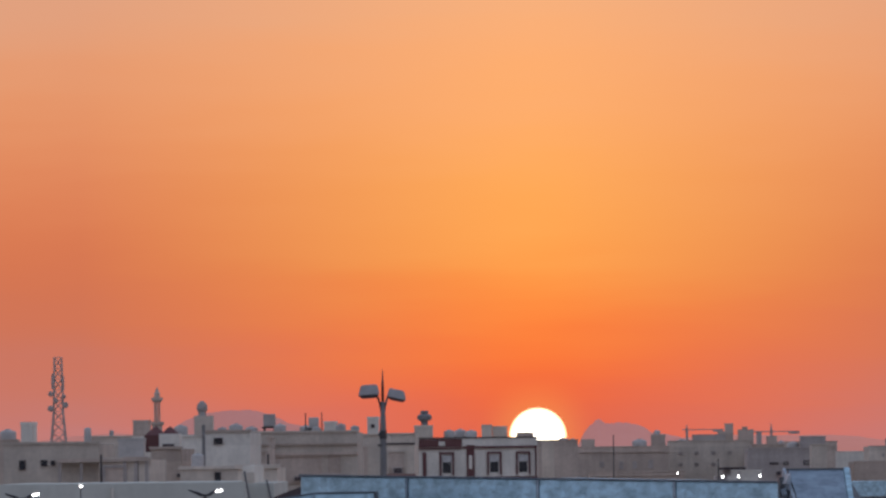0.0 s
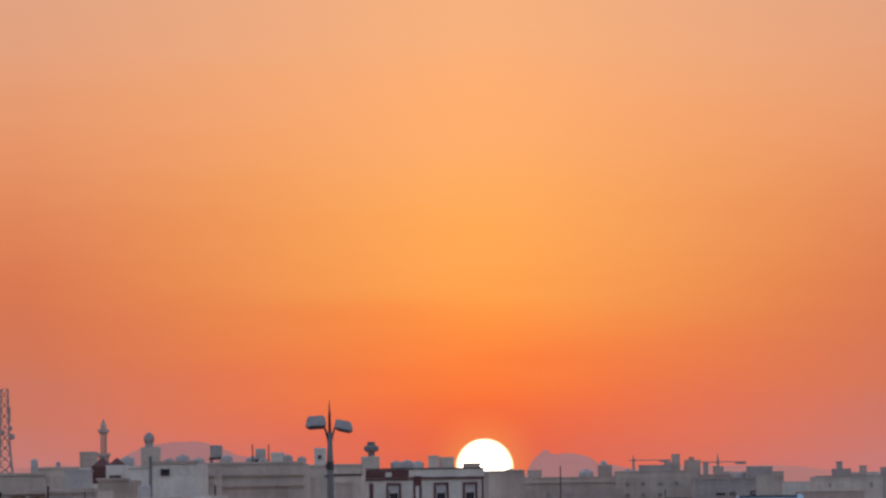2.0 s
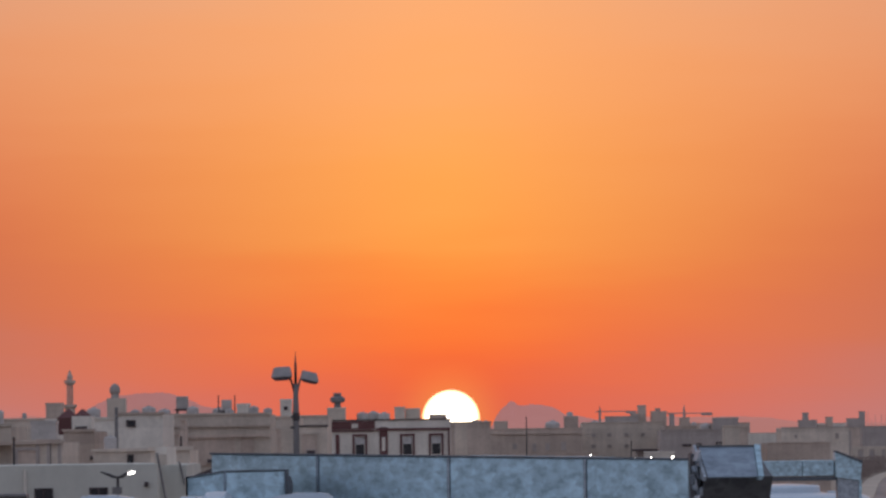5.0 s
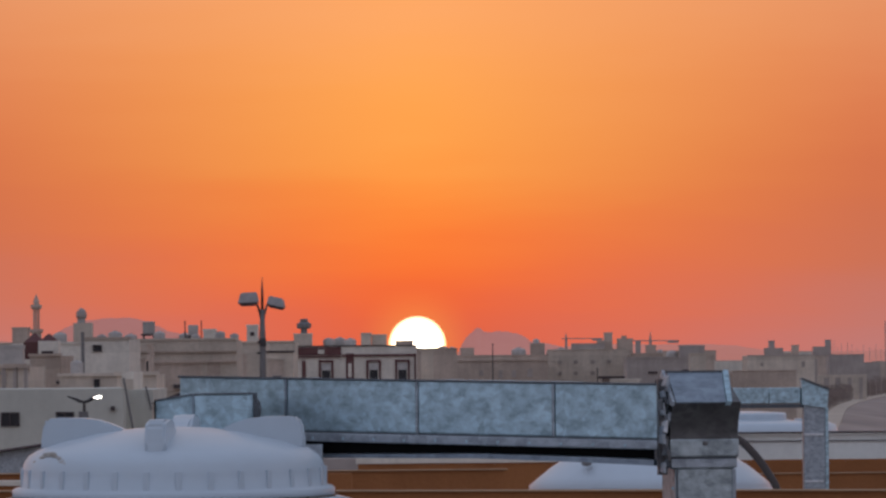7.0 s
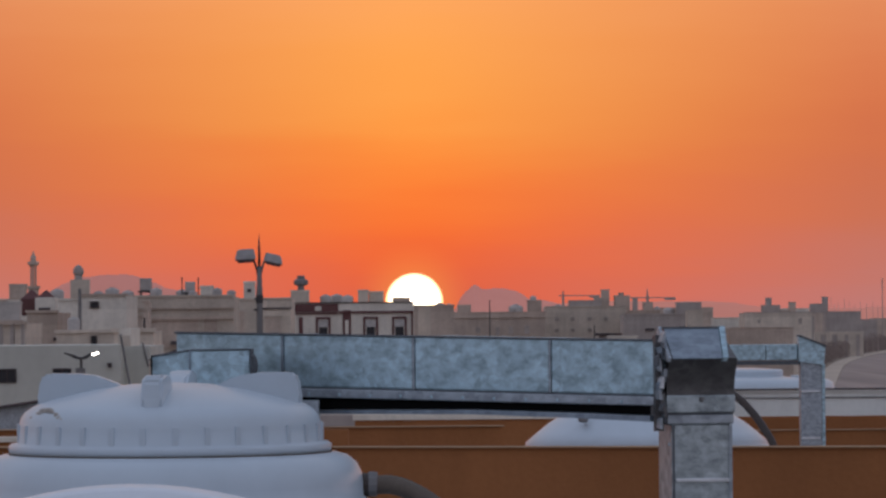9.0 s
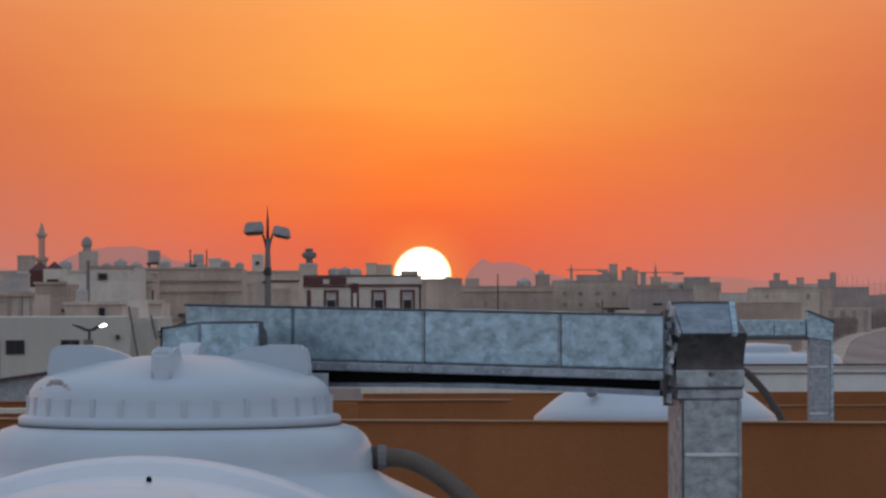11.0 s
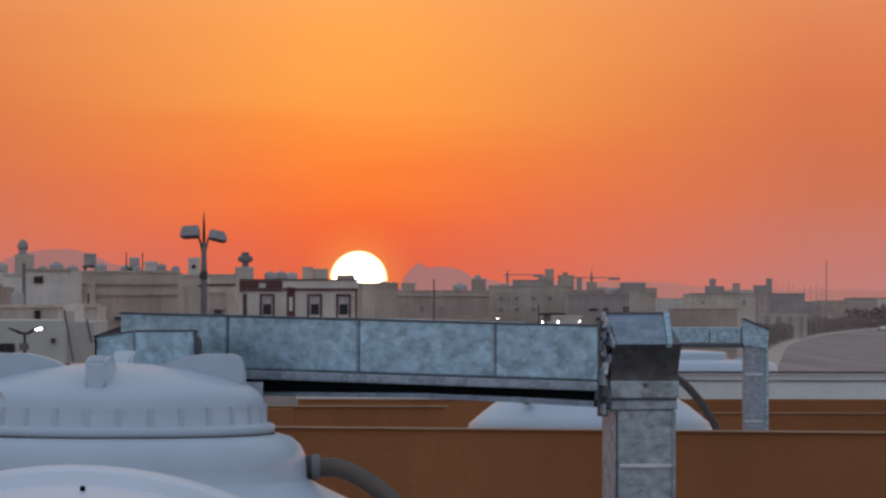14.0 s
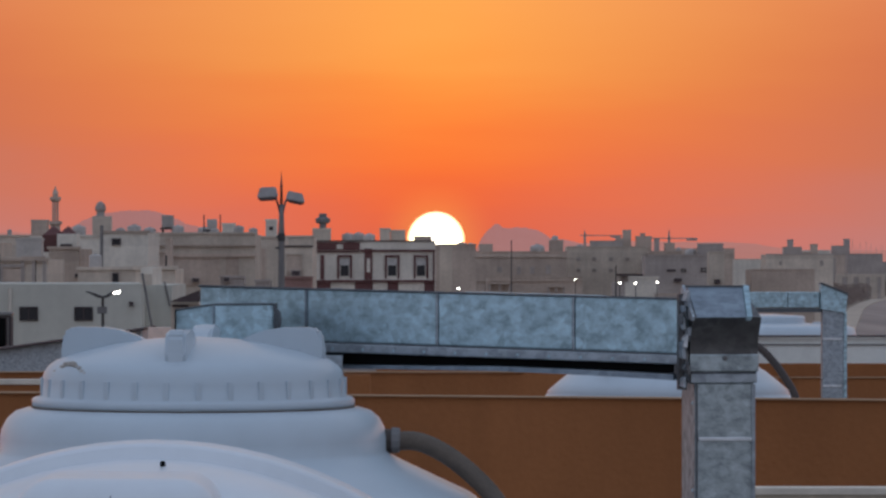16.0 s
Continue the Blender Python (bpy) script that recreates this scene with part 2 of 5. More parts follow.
M_LEAF = shader("dusty_foliage", (0.29, 0.225, 0.195), 0.95, scale=0.05, fine=1.2, tint=0.1, spec=0.1)
M_FOIL = shader("crumpled_foil", (0.66, 0.66, 0.64), 0.3, metal=0.6, scale=30, fine=80)
M_LIT = glowing("lit_lamp_glass", (1.0, 0.97, 0.9), 9.0)
M_SUNDISC = glowing("sun_surface", (1.0, 0.9, 0.72), 4.5)
# the sun's own limb is dimmer and redder than its middle
sn, sl = M_SUNDISC.node_tree.nodes, M_SUNDISC.node_tree.links
disc_co = sn.new("ShaderNodeTexCoord")
disc_map = sn.new("ShaderNodeMapping")
disc_map.inputs["Location"].default_value = (-1, 0, -1)
disc_map.inputs["Scale"].default_value = (2, 0, 2)
disc_len = sn.new("ShaderNodeVectorMath")
disc_len.operation = "LENGTH"
sl.new(disc_co.outputs["Generated"], disc_map.inputs[0])
sl.new(disc_map.outputs[0], disc_len.inputs[0])
sl.new(ramp_into(sn, sl, disc_len.outputs["Value"], [(0.0, (1.0, 0.9, 0.72, 1)), (0.84, (1.0, 0.8, 0.5, 1)), (0.93, (0.6, 0.3, 0.1, 1)), (1.0, (0.27, 0.085, 0.02, 1))], "EASE"), sn["Principled BSDF"].inputs["Emission Color"])
M_HILL_A = distance_haze("haze_glow_hill", (168, 103, 97), 0.76)
M_HILL_B = distance_haze("haze_glow_hill_far", (176, 106, 94), 0.8)

# ---- mesh helpers ----


def mesh_of(name, bm, mat, smooth=False):
    bmesh.ops.recalc_face_normals(bm, faces=bm.faces)
    me = bpy.data.meshes.new(name)
    bm.to_mesh(me)
    bm.free()
    me.materials.append(mat)
    if smooth:
        for p in me.polygons:
            p.use_smooth = True
    return me


def part(name, bm, mat, parent, label="", smooth=False):
    ob = new(name, mesh_of(name, bm, mat, smooth))
    ob.parent = parent
    return tagged(ob, label)


def structure(name, bm, mat, label, category, smooth=False):
    return tagged(new(name, mesh_of(name, bm, mat, smooth)), label, category, kind="structure")


def thing(name, x, y, z, label, category, group="", turn=0.0):
    ob = new(name)
    ob.matrix_basis = pose(x, y, z, 0, 0, turn)
    return tagged(ob, label, category, group)


def block(x0, x1, y0, y1, z0, z1, bm=None, bevel=0.0):
    out = bm or bmesh.new()
    made = bmesh.ops.create_cube(out, size=1.0, matrix=Matrix.Translation(((x0 + x1) / 2, (y0 + y1) / 2, (z0 + z1) / 2)) @ Matrix.Diagonal((x1 - x0, y1 - y0, z1 - z0, 1)))
    if bevel:
        edges = {e for v in made["verts"] for e in v.link_edges}
        bmesh.ops.bevel(out, geom=list(edges), offset=bevel, segments=2, profile=0.6, affect="EDGES")
    return out


def lathe(profile, steps=32, bm=None, at=(0, 0, 0), ratio=None):
    """A solid of revolution from (radius, height) pairs, closed at both ends."""
    out = bm or bmesh.new()
    rings = []
    for r, z in profile:
        rings.append([out.verts.new((at[0] + r * math.cos(a), at[1] + r * math.sin(a), at[2] + z)) for a in (2 * math.pi * k / steps for k in range(steps))])
    for lo, hi in zip(rings, rings[1:]):
        for k in range(steps):
            out.faces.new((lo[k], lo[(k + 1) % steps], hi[(k + 1) % steps], hi[k]))
    out.faces.new(rings[0][::-1])
    out.faces.new(rings[-1])
    return out


def tube(points, radius, steps=12, bm=None, ridge=0.0):
    """A round tube along points; radius may be one number or one a point."""
    out = bm or bmesh.new()
    pts = [Vector(p) for p in points]
    rad = radius if isinstance(radius, (list, tuple)) else [radius] * len(pts)
    rings = []
    for i, p in enumerate(pts):
        d = (pts[min(i + 1, len(pts) - 1)] - pts[max(i - 1, 0)]).normalized()
        side = d.cross(Vector((0, 1, 0.01)) if abs(d.y) < 0.9 else Vector((1, 0, 0))).normalized()
        up = side.cross(d)
        r = rad[i] * (1 + ridge * (i % 2))
        rings.append([out.verts.new(p + (side * math.cos(a) + up * math.sin(a)) * r) for a in (2 * math.pi * k / steps for k in range(steps))])
    for lo, hi in zip(rings, rings[1:]):
        for k in range(steps):
            out.faces.new((lo[k], lo[(k + 1) % steps], hi[(k + 1) % steps], hi[k]))
    out.faces.new(rings[0][::-1])
    out.faces.new(rings[-1])
    return out


def prism(outline, y0, y1, bm=None):
    """An (x, z) outline drawn out from y0 to y1."""
    out = bm or bmesh.new()
    a = [out.verts.new((x, y0, z)) for x, z in outline]
    b = [out.verts.new((x, y1, z)) for x, z in outline]
    out.faces.new(a)
    out.faces.new(b[::-1])
    for i in range(len(a)):
        j = (i + 1) % len(a)
        out.faces.new((a[i], b[i], b[j], a[j]))
    return out


def side_prism(outline, x0, x1, bm=None):
    """A (y, z) outline drawn out from x0 to x1."""
    out = bm or bmesh.new()
    a = [out.verts.new((x0, y, z)) for y, z in outline]
    b = [out.verts.new((x1, y, z)) for y, z in outline]
    out.faces.new(a)
    out.faces.new(b[::-1])
    for i in range(len(a)):
        j = (i + 1) % len(a)
        out.faces.new((a[i], b[i], b[j], a[j]))
    return out


def curve_points(ctrl, n=24):
    """A smooth run of points through the control points (Catmull-Rom)."""
    c = [Vector(p) for p in ctrl]
    c = [2 * c[0] - c[1]] + c + [2 * c[-1] - c[-2]]
    out = []
    spans = len(c) - 3
    for i in range(n + 1):
        u = i / n * spans
        k = min(int(u), spans - 1)
        t = u - k
        p0, p1, p2, p3 = c[k:k + 4]
        out.append(0.5 * (2 * p1 + (p2 - p0) * t + (2 * p0 - 5 * p1 + 4 * p2 - p3) * t * t + (3 * p1 - p0 - 3 * p2 + p3) * t ** 3))
    return out

# ---- ground and distance ----
bm = bmesh.new()
bmesh.ops.create_grid(bm, x_segments=24, y_segments=24, size=4900)
structure("ground", bm, M_SAND, "flat dusty sand-coloured ground reaching to the horizon", "ground")

bm = bmesh.new()
bmesh.ops.create_uvsphere(bm, u_segments=48, v_segments=24, radius=22.19, matrix=Matrix.Translation((-5.386, 4600, 22.203)))
tagged(new("sun", mesh_of("sun", bm, M_SUNDISC, True)), "white-hot rising sun half hidden behind rooftops", "sun", kind="structure")


def ridge(name, x0, x1, y, humps, mat, label, seed):
    """A hill range as a sloping sheet: humps are (centre, half width, height, sharpness)."""
    out = bmesh.new()
    n, rows = 180, 7
    grid = []
    for j in range(rows):
        line = []
        for i in range(n + 1):
            x = x0 + (x1 - x0) * i / n
            top = max(hgt * math.exp(-abs((x - c) / w) ** sh) for c, w, hgt, sh in humps)
            top *= 1 + 0.07 * noise.noise((x * 0.02, seed, 0)) + 0.04 * noise.noise((x * 0.09, seed, 3)) + 0.015 * noise.noise((x * 0.3, seed, 7))
            f = j / (rows - 1)
            line.append(out.verts.new((x, y - 160 * (1 - f), max(top * f ** 0.8, 0.0) * (1 + 0.06 * (1 - f) * noise.noise((x * 0.02, f * 4, seed))))))
        grid.append(line)
    for a, b in zip(grid, grid[1:]):
        for i in range(n):
            out.faces.new((a[i], a[i + 1], b[i + 1], b[i]))
    return structure(name, out, mat, label, "hill", True)


ridge("backdrop_hill", -292.693, -123.529, 4200, ((-218.733, 68.846, 42.079, 2.3), (-210.078, 92.45, 32.637, 3.0)), M_HILL_A, "distant rounded hill with painted haze glow", 2.3)
ridge("backdrop_hill", 5.995, 361.932, 4000, ((36.0, 13.0, 31.2, 2.0), (38.5, 18.5, 29.0, 3.4), (52.0, 31.0, 29.2, 2.8), (68.0, 46.0, 22.5, 2.4)), M_HILL_A, "distant flat-topped hill with painted haze glow", 5.1)
ridge("backdrop_hill", -426.15, 459.945, 4400, ((163.206, 136.005, 20.891, 3.0), (336.304, 173.098, 14.709, 3.0), (-298.388, 136.005, 27.486, 3.0)), M_HILL_B, "long low ridge with painted haze glow", 8.4)

# ---- houses ----
HOUSES = []


def house(x, y, w, h, mat, label, windows=(), d=11.0, ledges=(), trim=None, parapet=0.6, pane=None, frame_mat=None, category="house"):
    """A flat-roofed house with its front at y: walls, sunk roof, parapet, string courses, framed windows."""
    ob = thing("house", x, y, 0, label, category, "houses of the town")
    part("wall", block(-w / 2, w / 2, 0, d, 0, h - parapet), mat, ob)
    rim = bmesh.new()
    for a in ((-w / 2, w / 2, 0, 0.2), (-w / 2, w / 2, d - 0.2, d), (-w / 2, -w / 2 + 0.2, 0.2, d - 0.2), (w / 2 - 0.2, w / 2, 0.2, d - 0.2)):
        block(*a, h - parapet, h, rim)
    part("parapet", rim, mat, ob)
    part("roof_edge", block(-w / 2 - 0.08, w / 2 + 0.08, -0.08, 0.24, h, h + 0.12), trim or mat, ob)
    for z, t in ledges:
        part("ledge", block(-w / 2 - 0.02, w / 2 + 0.02, -0.18, 0.0, z - t / 2, z + t / 2), trim or M_TAN, ob)
    for cx, cz, ww, wh in windows:
        fr = bmesh.new()
        f = min(0.12, ww * 0.14)
        for a in ((cx - ww / 2, cx + ww / 2, cz + wh / 2 - f, cz + wh / 2), (cx - ww / 2, cx + ww / 2, cz - wh / 2, cz - wh / 2 + f),
                  (cx - ww / 2, cx - ww / 2 + f, cz - wh / 2 + f, cz + wh / 2 - f), (cx + ww / 2 - f, cx + ww / 2, cz - wh / 2 + f, cz + wh / 2 - f)):
            block(a[0], a[1], -0.1, 0.0, a[2], a[3], fr)
        win = part("window", fr, frame_mat or M_TRIM, ob)
        part("pane", block(cx - ww / 2 + f, cx + ww / 2 - f, -0.03, 0.0, cz - wh / 2 + f, cz + wh / 2 - f), pane or M_GLASS, win)
    HOUSES.append((x - w / 2, x + w / 2, y, y + d, h - parapet))
    return ob


def seat(x, y, z, h):
    """Base and height of a thing that stands on the roof under (x, y), its top kept."""
    under = [r for a, b, c, e, r in HOUSES if a <= x <= b and c <= y <= e]
    base = max(under) if under else 0.0
    return base, z + h - base


def roof_tank(x, y, z, w, h, label="weathered white round water tank on a roof"):
    r = w / 2
    z, h = seat(x, y, z, h)
    ob = thing("water_tank", x, y, z, label, "water tank", "roof tanks of the town")
    part("body", lathe([(r * 0.96, 0), (r, h * 0.1), (r, h * 0.35), (r * 0.97, h * 0.37), (r, h * 0.4), (r, h - r * 0.5), (r * 0.93, h - r * 0.34), (r * 0.7, h - r * 0.2), (r * 0.34, h - r * 0.12)], 20), M_TANK_FAR, ob, smooth=True)
    part("lid", lathe([(r * 0.33, h - r * 0.12), (r * 0.33, h - r * 0.03), (r * 0.2, h)], 14), M_TANK_FAR, ob)
    return ob


def roof_block(x, y, z, w, h, mat, label="plain rendered stair head on a roof", d=3.0, slab=True):
    z, h = seat(x, y, z, h)
    ob = thing("stair_head", x, y, z, label, "roof structure", "roof structures")
    part("wall", block(-w / 2, w / 2, 0, d, 0, h - 0.15), mat, ob)
    if slab:
        part("roof", block(-w / 2 - 0.03, w / 2 + 0.03, -0.03, d + 0.03, h - 0.15, h), mat, ob)
    return ob


def box_tank_on_stand(x, y, z, w, h, posts=0.0, mat=None):
    """A square tank on a steel stand, with tall corner posts where posts > 0."""
    top = z + posts
    z, h = seat(x, y, z, h)
    posts = posts and top - z
    ob = thing("water_tank", x, y, z, "square grey water tank raised on a steel stand", "water tank", "roof tanks of the town")
    leg = max(h - w * 1.05, 0.25)
    part("body", block(-w / 2, w / 2, 0, w, leg, h, bevel=0.05), mat or M_TANK_FAR, ob)
    part("deck", block(-w / 2 - 0.1, w / 2 + 0.1, -0.1, w + 0.1, leg - 0.12, leg - 0.004), M_DARKSTEEL, ob)
    for sx in (-1, 1):
        for yy in (0.0, w):
            part("leg", block(sx * w * 0.42 - 0.05, sx * w * 0.42 + 0.05, yy - 0.05, yy + 0.05, 0, leg - 0.12), M_DARKSTEEL, ob)
        if posts:
            part("post", block(sx * w * 0.8 - 0.035, sx * w * 0.8 + 0.035, 0.3, 0.37, 0, posts), M_DARKSTEEL, ob)
    return ob


# western rows, beyond the white workshop
house(-24.574, 300, 4.749, 11.618, windows=((-1.433, 10.593, 0.309, 0.478), (-0.351, 10.677, 0.337, 0.309), (0.084, 10.677, 0.197, 0.253), (-1.433, 9.188, 0.309, 0.478),), mat=M_CREAM, label="cream rendered flat-roofed house with small dark windows")
house(-31.497, 340, 3.503, 11.892, mat=M_TAN, label="tan flat-roofed house behind a cream one")
house(-30.056, 420, 3.147, 12.298, mat=M_CREAM, label="cream flat-roofed house with a stepped roofline")
# tan pane here colours in the shade of a wide opening
house(-18.106, 260, 2.167, 10.80, windows=((-0.452, 10.172, 1.06, 0.86),), mat=M_CREAM, label="low cream house with a shaded wall panel", pane=M_TAN, frame_mat=M_GREY, ledges=((10.80, 0.12),))
house(-25.534, 400, 3.559, 12.161, mat=M_PALE, label="pale flat-roofed house under a maroon hipped stair head")
house(-18.227, 290, 1.467, 11.299, mat=M_TAN, label="tan rendered wall of a narrow house")
house(-19.319, 330, 1.5, 12.0, d=4, mat=M_PALE, label="pale house beside a tall mast")
house(-12.855, 235, 2.729, 10.428, windows=((0.099, 10.131, 0.242, 0.374),), mat=M_CREAM, label="low cream yard house with a dark doorway", d=4)
house(-14.753, 280, 2.124, 12.023, windows=((-0.407, 11.629, 0.42, 0.315),), mat=M_PALE, label="pale blank-fronted house with one small dark window", trim=M_TAN)
# tan panes on flat walls colour in the shade of bays and recesses
house(-14.399, 360, 6.407, 12.248, windows=((-2.596, 10.224, 0.674, 1.686), (-0.4, 10.08, 2.95, 1.7), (1.82, 10.3, 0.78, 1.25),), mat=M_CREAM, label="long cream house with shaded loggia bays", ledges=((11.573, 0.1), (11.0, 0.16)), pane=M_TAN, frame_mat=M_TAN)
house(-16.057, 352, 0.264, 11.923, mat=M_TAN, label="slender tan stair pier", d=4)
house(-11.484, 400, 1.911, 12.161, windows=((-0.543, 10.326, 0.525, 2.248),), mat=M_CREAM, label="cream house with a tall shaded recess", pane=M_TAN, frame_mat=M_TAN)
house(-10.571, 440, 2.267, 12.319, mat=M_CREAM, label="cream house set back behind its neighbour")
house(-9.704, 400, 2.023, 11.525, windows=((-0.131, 10.176, 1.236, 1.948),), mat=M_CREAM, label="cream house with a dark roof line and a shaded bay", trim=M_TRIM, pane=M_TAN, frame_mat=M_CREAM)
house(-11.53, 330, 1.298, 9.764, mat=M_GREY, label="low dark canopy block in a yard", d=3)
house(-7.975, 330, 1.6, 9.72, mat=M_ROSE, label="low faded red yard wall block", d=3)
house(-9.86, 330, 0.8, 9.55, mat=M_GREY, label="small dark yard wall block", d=3)
house(-12.261, 350, 1.45, 9.72, mat=M_TAN, label="low brown sill wall under a doorway", d=2)
house(-15.641, 330, 0.75, 11.1, mat=M_TAN, label="narrow pinkish stair pier between houses", d=3)
house(-8.582, 180, 1.18, 10.562, mat=M_CREAM, label="low cream annex with raking walls", d=6)

# roofs of the western rows
roof_tank(-30.465, 342, 11.769, 0.961, 0.833)
roof_block(-26.226, 305, 11.686, 0.571, 1.086, M_PALE)
roof_tank(-23.126, 305, 11.686, 0.371, 0.771)
roof_tank(-30.893, 430, 12.168, 0.322, 0.685)
roof_block(-27.478, 410, 12.037, 1.037, 1.383, M_TAN)
roof_block(-18.401, 268, 10.749, 1.12, 1.029, M_TANK_FAR, "pale box room on a low roof", d=1.5)
roof_tank(-13.825, 240, 10.4, 0.5, 0.667)
roof_tank(-24.732, 410, 12.037, 0.922, 1.037)
roof_tank(-15.101, 295, 11.939, 0.691, 0.58)
roof_tank(-18.23, 375, 12.124, 0.773, 0.632)
box_tank_on_stand(-17.124, 375, 12.124, 0.738, 1.37)
roof_tank(-16.325, 372, 12.115, 0.732, 0.767)
roof_tank(-14.739, 372, 12.115, 0.767, 0.662)
box_tank_on_stand(-14.098, 368, 12.103, 0.62, 1.103, posts=1.379)
roof_tank(-13.812, 365, 12.094, 0.547, 0.547)
roof_block(-13.116, 368, 12.103, 0.724, 0.862, M_PALE)
roof_tank(-12.376, 366, 12.097, 0.617, 0.72)
roof_tank(-11.456, 364, 12.091, 0.546, 0.58)
stair = roof_block(-11.551, 405, 11.986, 0.721, 1.442, M_PALE, "pale stair head with one small dark opening")
part("window", block(-0.12, 0.14, -0.05, 0, 1.13, 1.37), M_TRIM, stair)
roof_tank(-15.604, 292, 11.93, 0.465, 0.41)

# dome-topped water tower on the blank-fronted house
ob = thing("water_tower", -16.19, 286, 11.924, "squat rendered tower carrying a dark ball-shaped tank", "water tower")
part("wall", block(-0.435, 0.435, 0, 1.2, 0, 0.924), M_CREAM, ob)
part("neck", lathe([(0.19, 0.924), (0.19, 1.141)], 14, at=(-0.08, 0.6, 0)), M_TANK_FAR, ob)
part("tank", lathe([(0.217, 1.141), (0.258, 1.25), (0.244, 1.413), (0.163, 1.548), (0.054, 1.63)], 18, at=(-0.08, 0.6, 0)), M_GREY, ob, smooth=True)

# maroon hipped stair head with a white lantern
ob = thing("stair_head", -19.445, 300, 11.169, "maroon hip-roofed stair head on a house", "roof structure")
part("wall", block(-0.478, 0.365, 0, 3, 0, 0.843), M_MAROON, ob)
bm = bmesh.new()
bmesh.ops.create_cone(bm, cap_ends=True, segments=4, radius1=0.731, radius2=0.05, depth=0.45, matrix=Matrix.Translation((0, 1.5, 1.068)) @ Matrix.Rotation(math.pi / 4, 4, "Z"))
part("roof", bm, M_MAROON, ob)
ob = thing("stair_head", -18.59, 298, 11.167, "white stair head with a small maroon pyramid roof", "roof structure")
part("wall", block(-0.475, 0.502, 0, 2.4, 0, 0.893), M_PALE, ob)
bm = bmesh.new()
bmesh.ops.create_cone(bm, cap_ends=True, segments=4, radius1=0.642, radius2=0.05, depth=0.391, matrix=Matrix.Translation((0, 1.2, 1.061)) @ Matrix.Rotation(math.pi / 4, 4, "Z"))
part("roof", bm, M_MAROON, ob)
win = part("window", block(-0.307, 0.279, -0.05, 0, 0.195, 0.391), M_TRIM, ob)

# minaret
ob = thing("minaret", -89.958, 1400, 0, "slender pale mosque minaret with two balconies and a spire", "minaret")
part("shaft", lathe([(1.18, 0), (1.18, 17.819), (0.787, 18.344), (0.787, 18.9)], 12), M_TAN, ob)
for i in range(6):
    a = math.pi * (i + 0.5) / 3
    part("column", tube([(0.62 * math.cos(a), 0.62 * math.sin(a), 18.9), (0.62 * math.cos(a), 0.62 * math.sin(a), 23.4)], 0.19, 8), M_TAN, ob)
for zz, rr in ((18.606, 1.574), (24.245, 1.311)):
    part("balcony", lathe([(rr * 0.6, zz - 0.9), (rr, zz - 0.3), (rr, zz + 0.3)], 12), M_TAN, ob)
part("lantern", lathe([(0.656, 24.376), (0.656, 25.163), (0.734, 25.294), (0.393, 26.08), (0.05, 26.998)], 12), M_TAN, ob)

# lattice radio mast
ob = thing("radio_tower", -56.453, 700, 0, "tapering steel lattice radio mast hung with aerials", "radio tower")
mast_top = 22.54
flare = lambda f: 1.55 - 0.95 * f / 0.5 * 0.62 if f < 0.5 else (0.961 - 0.42 * (f - 0.5) / 0.22 if f < 0.72 else 0.541 - 0.12 * (f - 0.72) / 0.28)   # half width at a share of the height
for sx in (-1, 1):
    for sy in (-1, 1):
        part("leg", tube([(sx * flare(f), sy * flare(f), mast_top * f) for f in (0, 0.25, 0.5, 0.72, 1.0)], [0.12, 0.11, 0.1, 0.085, 0.07], 6), M_CRANE, ob)
for face in (-1, 1):
    bm = bmesh.new()
    for k in range(18):
        f0, f1 = k / 18, (k + 1) / 18
        a, b, z0, z1 = flare(f0), flare(f1), mast_top * f0, mast_top * f1
        for p, q in (((-a, face * a, z0), (b, face * b, z1)), ((a, face * a, z0), (-b, face * b, z1)), ((-b, face * b, z1), (b, face * b, z1))):
            tube([p, q], 0.04, 5, bm)
    part("bracing", bm, M_CRANE, ob)
for dx, zz, r in ((-0.8, 18.3, 0.32), (0.85, 17.0, 0.38), (-0.85, 16.6, 0.36), (0.7, 18.0, 0.26), (-0.2, 17.5, 0.3)):
    part("dish", lathe([(r, -0.15), (r, 0.12), (r * 0.6, 0.2)], 14), M_CRANE, ob, "round drum aerial").matrix_basis = pose(dx, -0.75, zz, 90, 0, 0)
part("aerial", block(-0.75, -0.45, -0.5, -0.2, 18.9, 20.6), M_CRANE, ob)
part("aerial", block(0.45, 0.72, -0.5, -0.2, 18.7, 20.4), M_CRANE, ob)

# bare mast beside the blank-fronted house
ob = thing("mast", -15.388, 272, 0, "grey steel pole standing in front of a pale house", "pole")
part("pole", tube([(0, 0, 0), (0, 0, 12.34)], [0.09, 0.075], 10), M_STEEL, ob)
part("base_plate", block(-0.2, 0.2, -0.2, 0.2, 0, 0.03), M_DARKSTEEL, ob)

# villa with maroon window surrounds
VX, VY = -6.737, 580
villa = house(-6.682, 580, 11.843, 12.304, M_PALE, "two-storey pale villa with maroon bands and window surrounds", d=14, trim=M_TRIM, parapet=0.9)


def on_villa(x0, x1, z0, z1, proud, mat, name, parent=None, label=""):
    return part(name, block(x0, x1, -proud, 0, z0, z1), mat, parent or villa, label)


